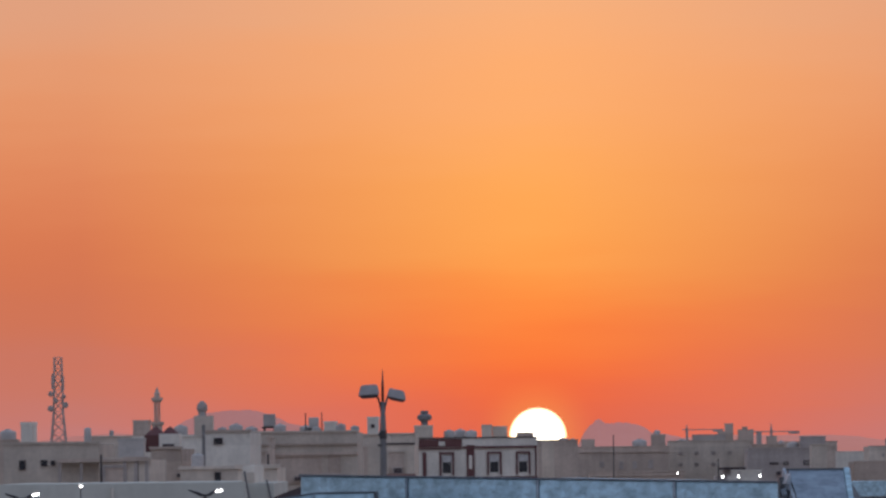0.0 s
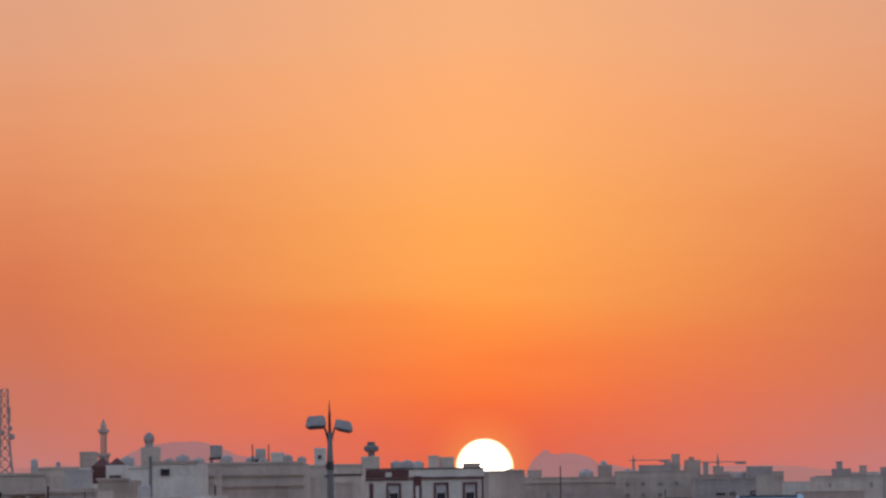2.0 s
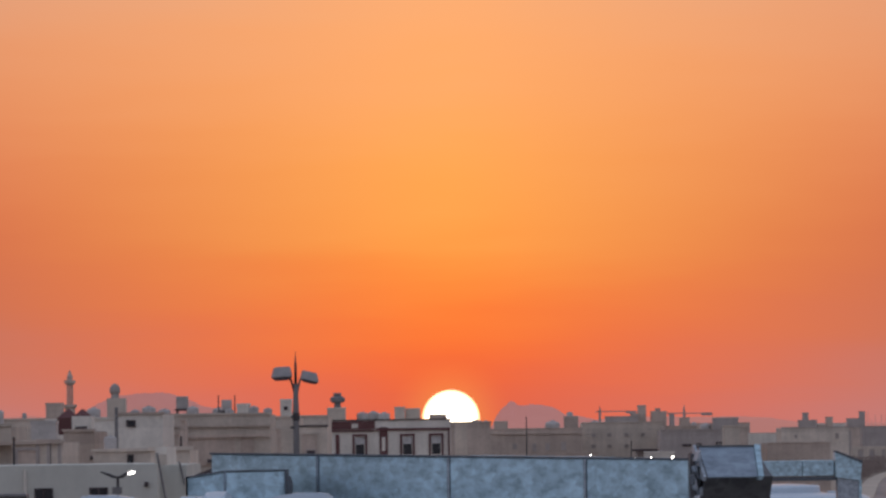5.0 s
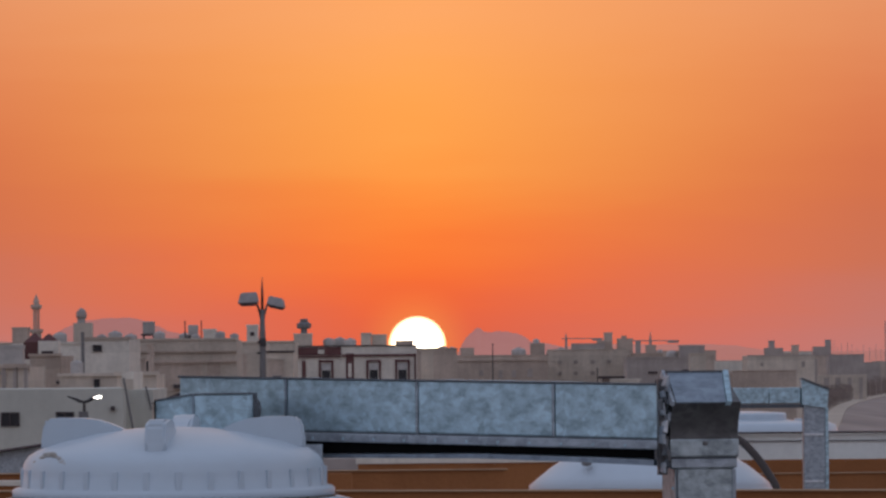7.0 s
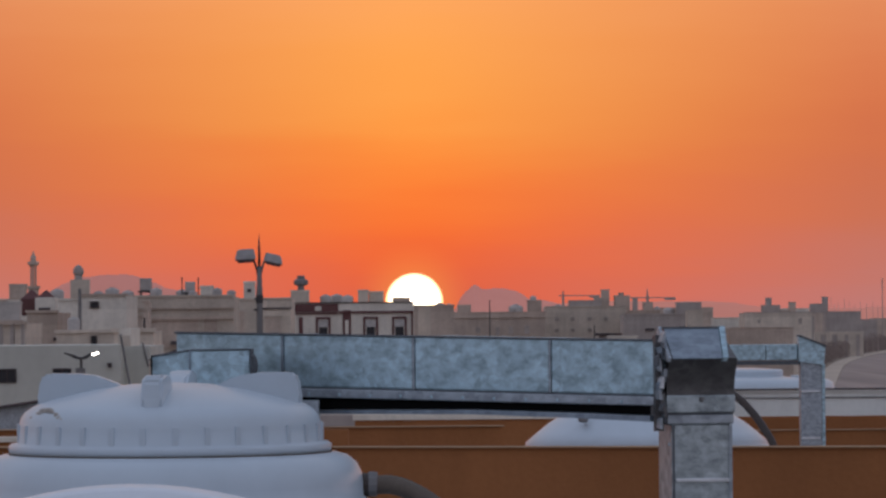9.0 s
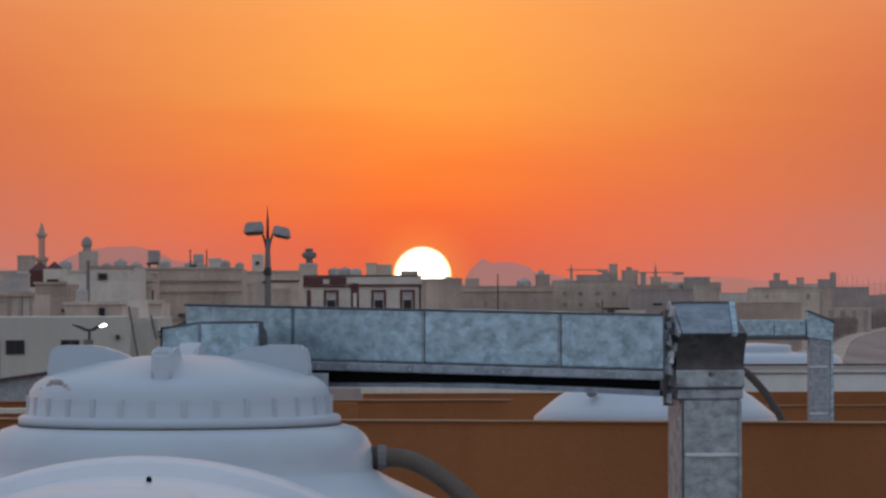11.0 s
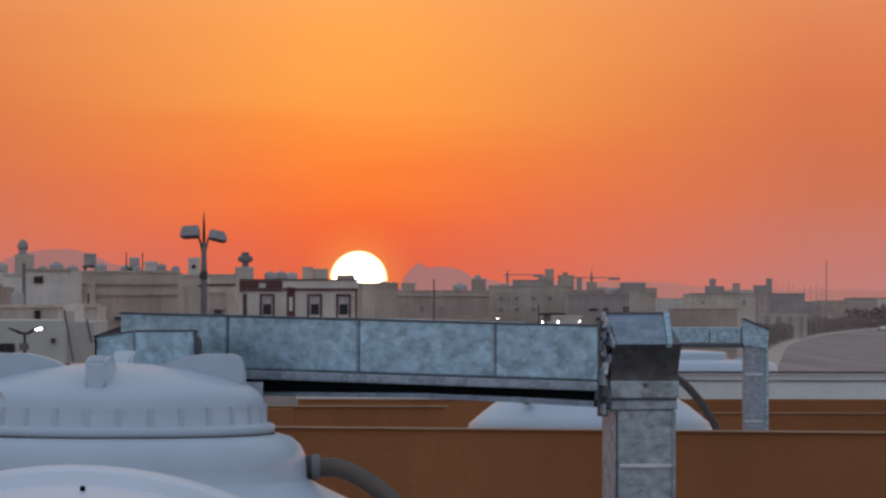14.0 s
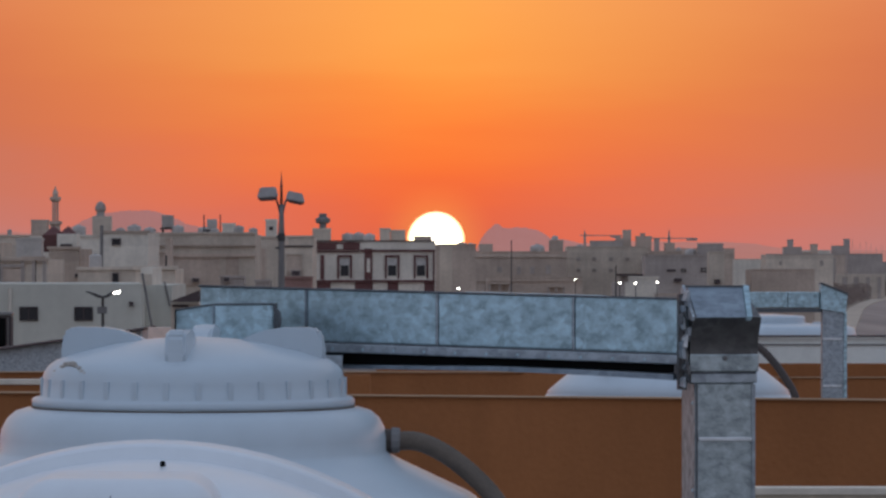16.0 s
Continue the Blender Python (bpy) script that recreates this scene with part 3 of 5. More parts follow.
on_villa(-5.922, -1.304, 11.489, 12.25, 0.1, M_MAROON, "maroon_band", label="maroon painted parapet band")
on_villa(-3.531, -2.934, 11.598, 12.032, 0.16, M_PALE, "plaque")
on_villa(-1.25, 5.922, 11.326, 11.543, 0.2, M_MAROON, "ledge")
on_villa(-5.922, -1.358, 11.272, 11.435, 0.2, M_MAROON, "ledge")
on_villa(-5.922, 5.922, 8.392, 8.61, 0.25, M_MAROON, "ledge")
for cx, half in ((-2.771, 0.706), (1.793, 0.706), (4.563, 0.706)):
    z0, z1 = 8.773, 11
    fr = bmesh.new()
    block(cx - half, cx + half, -0.18, 0, z1 - 0.2, z1, fr)
    block(cx - half, cx - half + 0.19, -0.18, 0, z0, z1 - 0.2, fr)
    block(cx + half - 0.19, cx + half, -0.18, 0, z0, z1 - 0.2, fr)
    win = part("window", fr, M_MAROON, villa, "maroon window surround with a half-drawn blind")
    part("pane", block(cx - half * 0.55, cx + half * 0.55, -0.05, 0, z0 + 0.25, z0 + 1.25), M_GLASS, win)
    part("blind", block(cx - half * 0.7, cx + half * 0.7, -0.08, 0, z0 + 1.25, z1 - 0.3), M_SHUTTER, win)
on_villa(-0.869, -0.109, 8.664, 11.652, 0.12, M_MAROON, "pilaster")
on_villa(-0.652, -0.326, 9.37, 10.674, 0.17, M_PALE, "pilaster_panel")
on_villa(-5.107, -4.726, 8.664, 11, 0.12, M_MAROON, "pilaster")
on_villa(5.704, 5.867, 7.306, 11.326, 0.12, M_MAROON, "pilaster")
for x0, x1 in ((-5.487, -4.129), (-1.793, -0.055), (1.358, 2.39), (4.889, 5.813)):
    on_villa(x0, x1, 6.6, 8.38, 0.1, M_MAROON, "maroon_panel")
roof_block(-11.761, 584, 11.875, 1.75, 1.75, M_CREAM)
ob = thing("cupola", -11.671, 586, 13.63, "dark octagonal roof ventilator with a wide cap", "roof ventilator")
part("drum", lathe([(0.329, 0), (0.329, 0.438)], 8), M_STEEL, ob)
part("cap", lathe([(0.493, 0.438), (0.712, 0.603), (0.712, 0.932), (0.438, 1.096)], 8), M_STEEL, ob)
part("finial", lathe([(0.384, 1.096), (0.384, 1.37), (0.274, 1.425)], 8), M_STEEL, ob)
roof_tank(-9.276, 586, 11.878, 1.098, 1.317)
roof_tank(-8.234, 588, 11.881, 1.157, 1.377)
roof_tank(-7.163, 586, 11.878, 1.153, 1.262)
roof_block(-5.654, 586, 11.878, 0.988, 1.756, M_CREAM)
roof_block(-4.399, 587, 11.88, 1.43, 1.595, M_CREAM)
roof_block(-1.949, 586, 11.878, 1.702, 0.988, M_TAN)

# eastern rows
house(1.319, 640, 4.316, 12.079, mat=M_TAN, label="tan flat-roofed house under the rising sun")
house(8.694, 680, 10.51, 11.318, windows=((-0.127, 9.28, 0.446, 0.892), (1.369, 9.312, 0.51, 0.828), (3.185, 9.376, 0.573, 0.955), (-2.325, 9.408, 0.51, 0.637),), mat=M_TAN, label="tan two-storey house with small shaded windows", pane=M_GREY, frame_mat=M_GREY, ledges=((10.936, 0.3), (8.197, 0.3)))
house(0.281, 600, 1.236, 11.787, mat=M_CREAM, label="narrow cream wing of a house")
house(8.498, 560, 8.812, 8.902, mat=M_TAN, label="low tan walled yard building", ledges=((8.692, 0.2),))
house(19.047, 700, 9.376, 11.918, windows=((-3.344, 10.541, 0.459, 0.393), (-1.508, 10.541, 0.459, 0.393), (0.459, 10.541, 0.459, 0.393), (2.36, 10.541, 0.459, 0.393), (-3.344, 9.23, 0.459, 0.393), (-1.508, 9.23, 0.459, 0.393), (0.459, 9.23, 0.459, 0.393),), mat=M_CREAM, label="large cream block with rows of small windows", pane=M_GREY, frame_mat=M_GREY)
house(17.072, 520, 2.971, 9.052, mat=M_PALE, label="low pale wall of a lit yard")
house(24.391, 620, 7.201, 10.942, windows=((0.319, 9.432, 0.523, 0.348), (2.613, 9.49, 1.045, 0.465), (-0.929, 9.432, 0.929, 0.232),), mat=M_GREY, pane=M_CONCRETE, label="grey unpainted block with few openings")
house(25.464, 690, 3.619, 11.388, mat=M_TAN, label="tan house behind a grey block")
house(27.229, 600, 1.517, 11.281, mat=M_CREAM, label="narrow cream stair tower of a block", d=5)
house(32.197, 680, 0.955, 11.191, mat=M_TAN, label="narrow tan house end")
house(47.883, 900, 9.779, 10.326, mat=M_PALE, label="pale far house in dusty haze", d=14)
house(39.472, 700, 7.344, 9.295, mat=M_TAN, label="low tan warehouse in front of pale houses", d=14)
house(48.504, 820, 9.14, 11.077, windows=((-2.65, 9.925, 0.461, 0.614), (2.957, 9.925, 0.614, 0.922),), mat=M_CREAM, pane=M_GREY, frame_mat=M_CREAM, label="cream far house with roof rooms", d=14, trim=M_GREY)
house(102.959, 1600, 9.292, 11, windows=((-1.499, 7.103, 0.899, 6.594), (0.899, 7.103, 0.899, 6.594),), mat=M_TAN, label="tan house with tall shaded strips", pane=M_GREY, frame_mat=M_TAN)
house(109.153, 1560, 9.06, 11.292, mat=M_GREY, label="dark grey cubic house above a pale yard wall")
house(103.831, 1500, 12.083, 6.223, windows=((-3.934, 2.148, 1.405, 7.025), (-1.124, 2.148, 1.405, 7.025), (1.827, 2.148, 1.124, 7.025), (4.637, 2.148, 1.124, 7.025),), mat=M_CREAM, label="pale yard wall with piers", d=3, pane=M_GREY, frame_mat=M_TAN)
house(176.919, 2400, 8.542, 8.302, mat=M_GREY, label="far low grey house between trees", d=30)
house(199.863, 2500, 24.588, 8.658, mat=M_TAN, label="far low tan house in dusty haze", d=30)
house(248.097, 2700, 32.877, 9.23, mat=M_PALE, label="far low pale house in dusty haze", d=30)
house(251.779, 3000, 22.48, 9.595, mat=M_GREY, label="far low grey house in dusty haze", d=30)
roof_block(4.912, 690, 10.806, 1.551, 1.487, M_TAN)
roof_tank(10.793, 690, 10.806, 1.68, 1.487)
roof_block(13.052, 695, 10.805, 1.627, 1.953, M_TAN)
roof_tank(12.982, 700, 11, 0.787, 2.295)
roof_tank(15.981, 705, 11.396, 1.849, 0.858)
roof_block(19.178, 706, 11.397, 3.836, 1.323, M_GREY, "long dark roof canopy on a large block")
roof_block(21.158, 707, 11.397, 1.788, 1.656, M_TAN)
roof_block(21.65, 709, 11.398, 0.93, 2.59, M_TAN)
roof_block(23.576, 708, 11.398, 1.791, 1.857, M_TAN)
roof_block(23.609, 712, 11.4, 0.534, 2.201, M_TAN)
roof_block(24.673, 695, 11, 0.521, 1.953, M_GREY)
roof_block(26.175, 696, 11, 1.108, 1.434, M_TAN)
roof_tank(27.107, 694, 11, 0.65, 0.91)
roof_block(27.705, 624, 10.474, 2.572, 1.753, M_GREY)
roof_tank(25.683, 626, 10.472, 1.173, 1.231)
roof_block(47.892, 826, 10.536, 2.476, 1.625, M_GREY)
roof_block(47.736, 828, 10.535, 0.698, 2.637, M_GREY)
roof_block(50.994, 828, 10.535, 0.853, 2.016, M_TAN)
roof_block(105.696, 1604, 10.399, 4.658, 3.155, M_GREY)
roof_block(107.692, 1608, 10.398, 1.506, 4.97, M_GREY)

for px, top in ((110.013, 15.249), (111.985, 14.338), (114.868, 14.035), (117.903, 13.883), (119.572, 13.428), (110.923, 13.428), (113.654, 14.642), (116.386, 13.124), (121.241, 14.035), (122.607, 13.124)):
    ob = thing("flagpole", px, 1620, 0, "thin bare pole standing behind a dark house", "pole", "poles by the dark house")
    part("pole", tube([(0, 0, 0), (0, 0, top)], [0.08, 0.05], 6), M_CRANE, ob)
ob = thing("radio_tower", 175.795, 2300, 0, "tall slim telecom monopole in haze", "radio tower")
part("pole", tube([(0, 0, 0), (0, 0, 19.617)], [0.3, 0.15], 8), M_CRANE, ob)
part("aerial", lathe([(0.22, 19.187), (0.22, 24.142)], 8), M_CRANE, ob)

# awnings, air-conditioning units and dark openings on the western houses


def awning(x, y, w, z, depth=0.7):
    ob = thing("awning", x, y - depth, 0, "flat grey-brown slab awning on thin posts", "awning", "awnings")
    part("slab", block(-w / 2, w / 2, 0, depth - 0.004, z - 0.18, z), M_TAN, ob)
    for s in (-0.46, 0.0, 0.46):
        part("post", block(w * s - 0.07, w * s + 0.07, 0.1, 0.24, 0, z - 0.184), M_GREY, ob)


awning(-23.039, 299.9, 2.289, 10.874)
awning(-17.293, 255, 1.0, 10.952, 0.4)
awning(5.269, 559.9, 2.087, 8.496)
awning(10.487, 559.9, 1.565, 8.235)
awning(19.177, 519.9, 1.937, 7.707)


ob = thing("parasol", -23.159, 303, HOUSES[0][4], "dark flat roof parasol on a thin pole", "parasol")
part("pole", tube([(0, 0, 0), (0, 0, 11.284 - HOUSES[0][4])], 0.05, 8), M_DARKSTEEL, ob)
part("canopy", lathe([(0.454, 11.227 - HOUSES[0][4]), (0.426, 11.284 - HOUSES[0][4]), (0.05, 11.397 - HOUSES[0][4])], 16), M_GREY, ob)
for px, y, top in ((-18.847, 256, 11.048), (-17.313, 256, 10.904), (-13.769, 300, 11), (6.29, 555, 12.404), (14.331, 500, 10.157)):
    ob = thing("mast", px, y, 0, "thin dark service pole between houses", "pole", "service poles")
    part("pole", tube([(0, 0, 0), (0, 0, top)], [0.08, 0.05], 8), M_DARKSTEEL, ob)


def cooler(x, y, z, w, h, mat=None):
    ob = thing("air_conditioner", x, y, z, "boxy air-conditioning unit fixed to a house wall", "air conditioner", "wall coolers")
    part("case", block(-w / 2, w / 2, -w * 0.7, -0.004, 0, h, bevel=0.02), mat or M_GREY, ob)
    part("grille", block(-w * 0.4, w * 0.4, -w * 0.7 - 0.02, -w * 0.7, h * 0.15, h * 0.85), M_TRIM, ob)


cooler(-17.595, 290, 9.917, 0.217, 0.217)
cooler(-14.762, 360, 9.386, 0.471, 0.269)
cooler(-17.015, 360, 9.386, 0.336, 0.336)
cooler(-9.754, 400, 9.58, 0.673, 0.448, M_GREY)
cooler(-11.834, 330, 9.521, 0.37, 0.308, M_GREY)
cooler(24.12, 620, 8.275, 0.812, 0.348, M_TRIM)
cooler(27.268, 600, 8.139, 0.561, 0.449, M_TRIM)
house(53.976, 1250, 12.879, 12.288, mat=M_TAN, label="far tan house behind a grey block", d=16)
house(79.271, 1300, 8.524, 11.974, mat=M_PALE, label="far pale house in haze", d=16)
house(-5.446, 760, 9.61, 12.139, mat=M_TAN, label="tan house behind the villa", d=12)
roof_tank(1.994, 645, 11.725, 1.087, 0.725)
roof_tank(2.965, 646, 11.726, 0.605, 0.605)
roof_block(49.749, 826, 10.381, 1.083, 1.083, M_TAN)

# tower cranes far off


def crane(x, y, top, jib_from, jib_to, jib_z):
    ob = thing("tower_crane", x, y, 0, "tower crane seen small through haze", "crane", "cranes")
    part("mast", block(-0.5, 0.5, -0.5, 0.5, 0, jib_z), M_CRANE, ob)
    part("apex", prism([(-0.5, jib_z), (0.5, jib_z), (0, top)], -0.4, 0.4), M_CRANE, ob)
    part("jib", prism([(jib_from, jib_z - 0.2), (jib_to, jib_z - 0.2), (jib_to, jib_z + 0.15), (jib_from, jib_z + 0.25)], -0.5, 0.5), M_CRANE, ob)
    part("counterweight", block(max(jib_from, jib_to, key=abs) * 0.9 - 3, max(jib_from, jib_to, key=abs) * 0.9 + 1, -1, 1, jib_z - 0.9, jib_z), M_CRANE, ob)


crane(82.428, 2200, 20.891, -7.006, 10.303, 17.182)
crane(56.425, 2400, 21.341, -1.798, 14.837, 18.868)

# ---- street lamps ----


def twin_lamp(x, y):
    """Tall twin-headed street lamp with a spike finial."""
    ob = thing("street_lamp", x, y, 0, "tall grey twin-headed street lamp with a pointed finial", "street lamp")
    k = 0.028
    zb = 11.899
    part("pole", tube([(0, 0, 0), (0, 0, 5), (0, 0, zb + 15 * k), (0, 0, 13.529)], [8 * k, 6.5 * k, 5.5 * k, 3.5 * k], 14), M_STEEL, ob, smooth=True)
    part("finial", tube([(0, 0, 13.529), (0, 0, 14.428), (0, 0, 15.159)], [2.6 * k, 2.2 * k, 0.3 * k], 10), M_DARKSTEEL, ob, smooth=True)
    for s, zt, reach in ((-1, 13.838, 9), (1, 13.81, 9)):
        arm = part("arm", tube(curve_points([(s * 1.5 * k, 0, 12.855), (s * 4 * k, 0, 13.304), (s * reach * k, 0, 13.754), (s * (reach + 8) * k, 0, zt + 2 * k)], 12), 2.0 * k, 8), M_DARKSTEEL if s < 0 else M_STEEL, ob, smooth=True)
        cx = s * 24.5 * k
        w, h = (19 * k, 23 * k) if s < 0 else (17 * k, 20 * k)
        zc = 14.063 if s < 0 else 13.866
        hd = bmesh.new()
        prism([(cx - w, zc - h * 0.3), (cx + w, zc - h * 0.3), (cx + w * 0.78, zc + h * 0.5), (cx - w * 0.72, zc + h * 0.5)], -0.35, 0.35, hd)
        bmesh.ops.bevel(hd, geom=list(hd.edges), offset=0.05, segments=2, affect="EDGES")
        head = part("lamp_head", hd, M_LAMPHEAD, ob)
        part("lens", prism([(cx - w * 0.98, zc - h * 0.3), (cx + w * 0.98, zc - h * 0.3), (cx + w * 0.6, zc - h * 0.55), (cx - w * 0.6, zc - h * 0.55)], -0.3, 0.3), M_TRIM, head)
        for piece in (head, *head.children):   # both heads droop outwards
            for v in piece.data.vertices:
                v.co.z -= abs(v.co.x - s * 7 * k) * (0.05 if s < 0 else 0.22) - (0.02 if s < 0 else 0.1)
    part("collar", lathe([(6.6 * k, zb - 0.2), (6.6 * k, zb + 0.2)], 14), M_DARKSTEEL, ob)
    part("loudspeaker", block(-10 * k, -4 * k, -0.2, 0.1, 11.309, 11.422), M_DARKSTEEL, ob)
    part("loudspeaker", block(-9 * k, -3 * k, -0.2, 0.1, 11.843, 11.955), M_DARKSTEEL, ob)
    return ob


twin_lamp(-8.037, 300)


def lit_lamp(x, y, z, s, group="lit street lamps", twin=True):
    """A small street lamp with a lit lantern, z its lantern's height."""
    ob = thing("street_lamp", x, y, 0, "dark steel street lamp with one lit white lantern", "street lamp", group)
    part("pole", tube([(0, 0, 0), (0, 0, z - 0.1 * s)], [0.045, 0.024], 8), M_DARKSTEEL, ob)
    part("arm", tube(curve_points([(0, 0, z - 0.1 * s), (0.09 * s, 0, z - 0.09 * s), (0.17 * s, 0, z - 0.04 * s), (0.24 * s, 0, z + 0.0 * s)], 10), [0.016 + 0.012 * math.sin(math.pi * i / 10) for i in range(11)], 8), M_DARKSTEEL, ob)
    part("lantern", lathe([(0.01, -0.085 * s), (0.022 * s, -0.06 * s), (0.025 * s, 0.04 * s), (0.012, 0.075 * s)], 12), M_LIT, ob, "lit white lantern").matrix_basis = pose(0.33 * s, 0, z, 0, 78, 0)
    part("control_box", block(-0.13 * s, 0.1 * s, -0.06, -0.026, z - 0.5 * s, z - 0.33 * s, bevel=0.008), M_STEEL, ob, "grey control box strapped to the pole")
    if twin:
        part("arm", tube(curve_points([(0, 0, z - 0.1 * s), (-0.1 * s, 0, z - 0.09 * s), (-0.18 * s, 0, z - 0.05 * s), (-0.3 * s, 0, z - 0.01 * s)], 10), [0.016 + 0.012 * math.sin(math.pi * i / 10) for i in range(11)], 8), M_DARKSTEEL, ob)
        part("lantern_unlit", tube([(-0.28 * s, 0, z - 0.015 * s), (-0.4 * s, 0, z + 0.03 * s)], [0.02, 0.012], 8), M_DARKSTEEL, ob)
    return ob


lit_lamp(-5.864, 104, 10.357, 0.731)
lit_lamp(-9.021, 104, 10.328, 0.731)


def yard_light(x, y, z, r):
    ob = thing("yard_light", x, y, 0, "lit white floodlight on a thin pole", "street lamp", "yard lights")
    part("pole", tube([(0, 0, 0), (0, 0, z - r)], r * 0.35, 6), M_DARKSTEEL, ob)
    lamp = part("lantern", lathe([(r * 0.3, -r * 0.7), (r * 0.75, -r * 0.35), (r * 0.75, r * 0.35), (r * 0.3, r * 0.7)], 12), M_LIT, ob, "lit white lantern")
    lamp.location = (0, 0, z)


for lx, ly, lz, lr in ((14.659, 500, 8.705, 0.11), (15.97, 500, 8.705, 0.11), (17.75, 500, 8.752, 0.1), (1.062, 420, 8.679, 0.1), (-8.238, 107, 10.449, 0.026), (11.397, 520, 8.906, 0.07)):
    yard_light(lx, ly, lz, lr)

# ---- middle distance ----
ob = thing("workshop", -7.872, 110, 0, "white flat-roofed workshop with small dark windows", "building")
ww = 2.39
part("wall", block(-ww, ww, 0, 9, 0, 10.464), M_OFFWHITE, ob)
part("coping", block(-ww, ww, 0.06, 0.3, 10.464, 10.482), M_OFFWHITE, ob)
part("downpipe", tube([(-0.02, -0.05, 10.4), (-0.02, -0.05, 8.2)], 0.03, 8), M_PALE, ob)
for cx in (0.319, 1.319, -0.824):
    fr = bmesh.new()
    z0, z1, hw = 9.805, 10.062, 0.17
    for a in ((cx - hw, cx + hw, z1 - 0.02, z1), (cx - hw, cx + hw, z0, z0 + 0.02), (cx - hw, cx - hw + 0.02, z0 + 0.02, z1 - 0.02), (cx + hw - 0.02, cx + hw, z0 + 0.02, z1 - 0.02), (cx - 0.01, cx + 0.01, z0 + 0.02, z1 - 0.02)):
        block(a[0], a[1], -0.03, 0.0, a[2], a[3], fr)
    win = part("window", fr, M_TRIM, ob)
    part("pane", block(cx - hw + 0.02, cx + hw - 0.02, -0.01, 0.0, z0 + 0.02, z1 - 0.02), M_GLASS, win)
part("vent", block(2.153, 2.226, -0.08, 0, 10.073, 10.155), M_TRIM, ob)
# annex beside it, with a raised block and two raking handrails
ob = thing("annex", -5.552, 111, 0, "pale annex wall with a raised block beside a workshop", "building")
part("wall", block(0, 0.561, 0, 6, 0, 10.449), M_OFFWHITE, ob)
part("upper_block", block(-0.031, 0.187, 0.4, 4, 10.449, 10.771), M_PALE, ob)
part("upper_block", block(-0.031, 0.177, 0.1, 0.396, 10.449, 10.646), M_CREAM, ob)
for ry, x0, z0, x1, z1, w in ((109.97, -5.483, 10.673, -5.299, 9.652, 0.022), (110.97, -5.125, 10.51, -5.023, 10.071, 0.018)):
    ob = thing("handrail", x0, ry, 0, "thin dark raking handrail fixed to a pale wall", "handrail", "raking handrails")
    part("rail", tube([(0, 0, z0), (x1 - x0, 0, z1)], w, 8), M_STEEL, ob)

ob = thing("cabinet", -7.362, 100, 0, "dark brown plant cabinet with a rounded grey lid", "cabinet")
part("stand", block(-0.3, 0.25, -0.3, 0.3, 0, 9.39), M_CONCRETE, ob)
part("body", block(-0.28, 0.225, -0.25, 0.25, 9.39, 9.99, bevel=0.02), M_TRIM, ob)
part("lid", block(-0.3, 0.235, -0.27, 0.27, 9.992, 10.063, bevel=0.03), M_STEEL, ob, "rounded grey lid")
part("door", block(-0.2, 0.13, -0.27, -0.252, 9.42, 9.96, bevel=0.006), M_BLACK, ob)
# paler bar paints the upright highlight on the cabinet front
part("hinge_bar", block(0.16, 0.18, -0.27, -0.252, 9.42, 9.96), M_STEEL, ob)

ob = thing("lean_to", -2.811, 62, 0, "small dark pitched lean-to roof beside ducts", "shed")
part("roof", prism([(0, 10.524), (0.308, 10.524), (0.308, 10.64)], 0, 1.2), M_TRIM, ob)
part("fascia", block(0.012, 0.302, 0.05, 1.1, 10.495, 10.521), M_PALE, ob, "pale fascia board")
part("wall", block(0.006, 0.302, 0.2, 1.1, 8.2, 10.494), M_CREAM, ob)
part("vent_slot", block(0.023, 0.186, 0.16, 0.2, 10.466, 10.489), M_TRIM, ob)
part("post", block(0.058, 0.082, 0.1, 0.19, 8.2, 10.437), M_TRIM, ob)

# low sloping sheet roof in front of the workshop
ob = thing("lean_to", -5.687, 80, 0, "low dull sheet-metal lean-to with a dark sloping edge", "shed")
part("wall", prism([(-1.9, 0), (1.7, 0), (1.7, 10.005), (-1.9, 9.494)], 0, 3), M_ZINC_DULL, ob)
part("roof_edge", prism([(-1.93, 9.494), (1.73, 10.006), (1.73, 10.034), (-1.93, 9.522)], -0.15, 3.1), M_TRIM, ob)

# parapet block at the edge of the roof deck, reddish light painted as pale pink
ob = structure("wall_pink_block", block(-3.374, -3.089, 69, 69.4, 8.2, 10.173), M_PINK, "short parapet block with reddish light painted in as pale pink", "wall")

# road bending gently away to the east, with a raised pale verge


def road_left(y):
    return 78.5 + (y - 1174) * 0.0735 + (max(y - 1174, 0) / 1000) ** 2 * 44.8


def road_strip(name, d0, d1, z0, z1, mat, label, category):
    out = bmesh.new()
    prev = None
    for i in range(41):
        y = 640 + i * 48
        row = [out.verts.new((road_left(y) + d, y, zz)) for d, zz in ((d0, z0), (d0, z1), (d1, z1), (d1, z0))]
        if prev:
            for q in range(4):
                out.faces.new((prev[q], prev[(q + 1) % 4], row[(q + 1) % 4], row[q]))
        prev = row
    return structure(name, out, mat, label, category)


road_strip("road", 3.2, 32.0, -0.2, 0.03, M_ASPHALT, "wide dusty asphalt road bending gently into the distance", "road")
road_strip("pavement", 0.0, 3.2, -0.2, 0.18, M_KERB, "pale raised verge along a road", "pavement")

# dusty hedge and scrub in front of the far houses


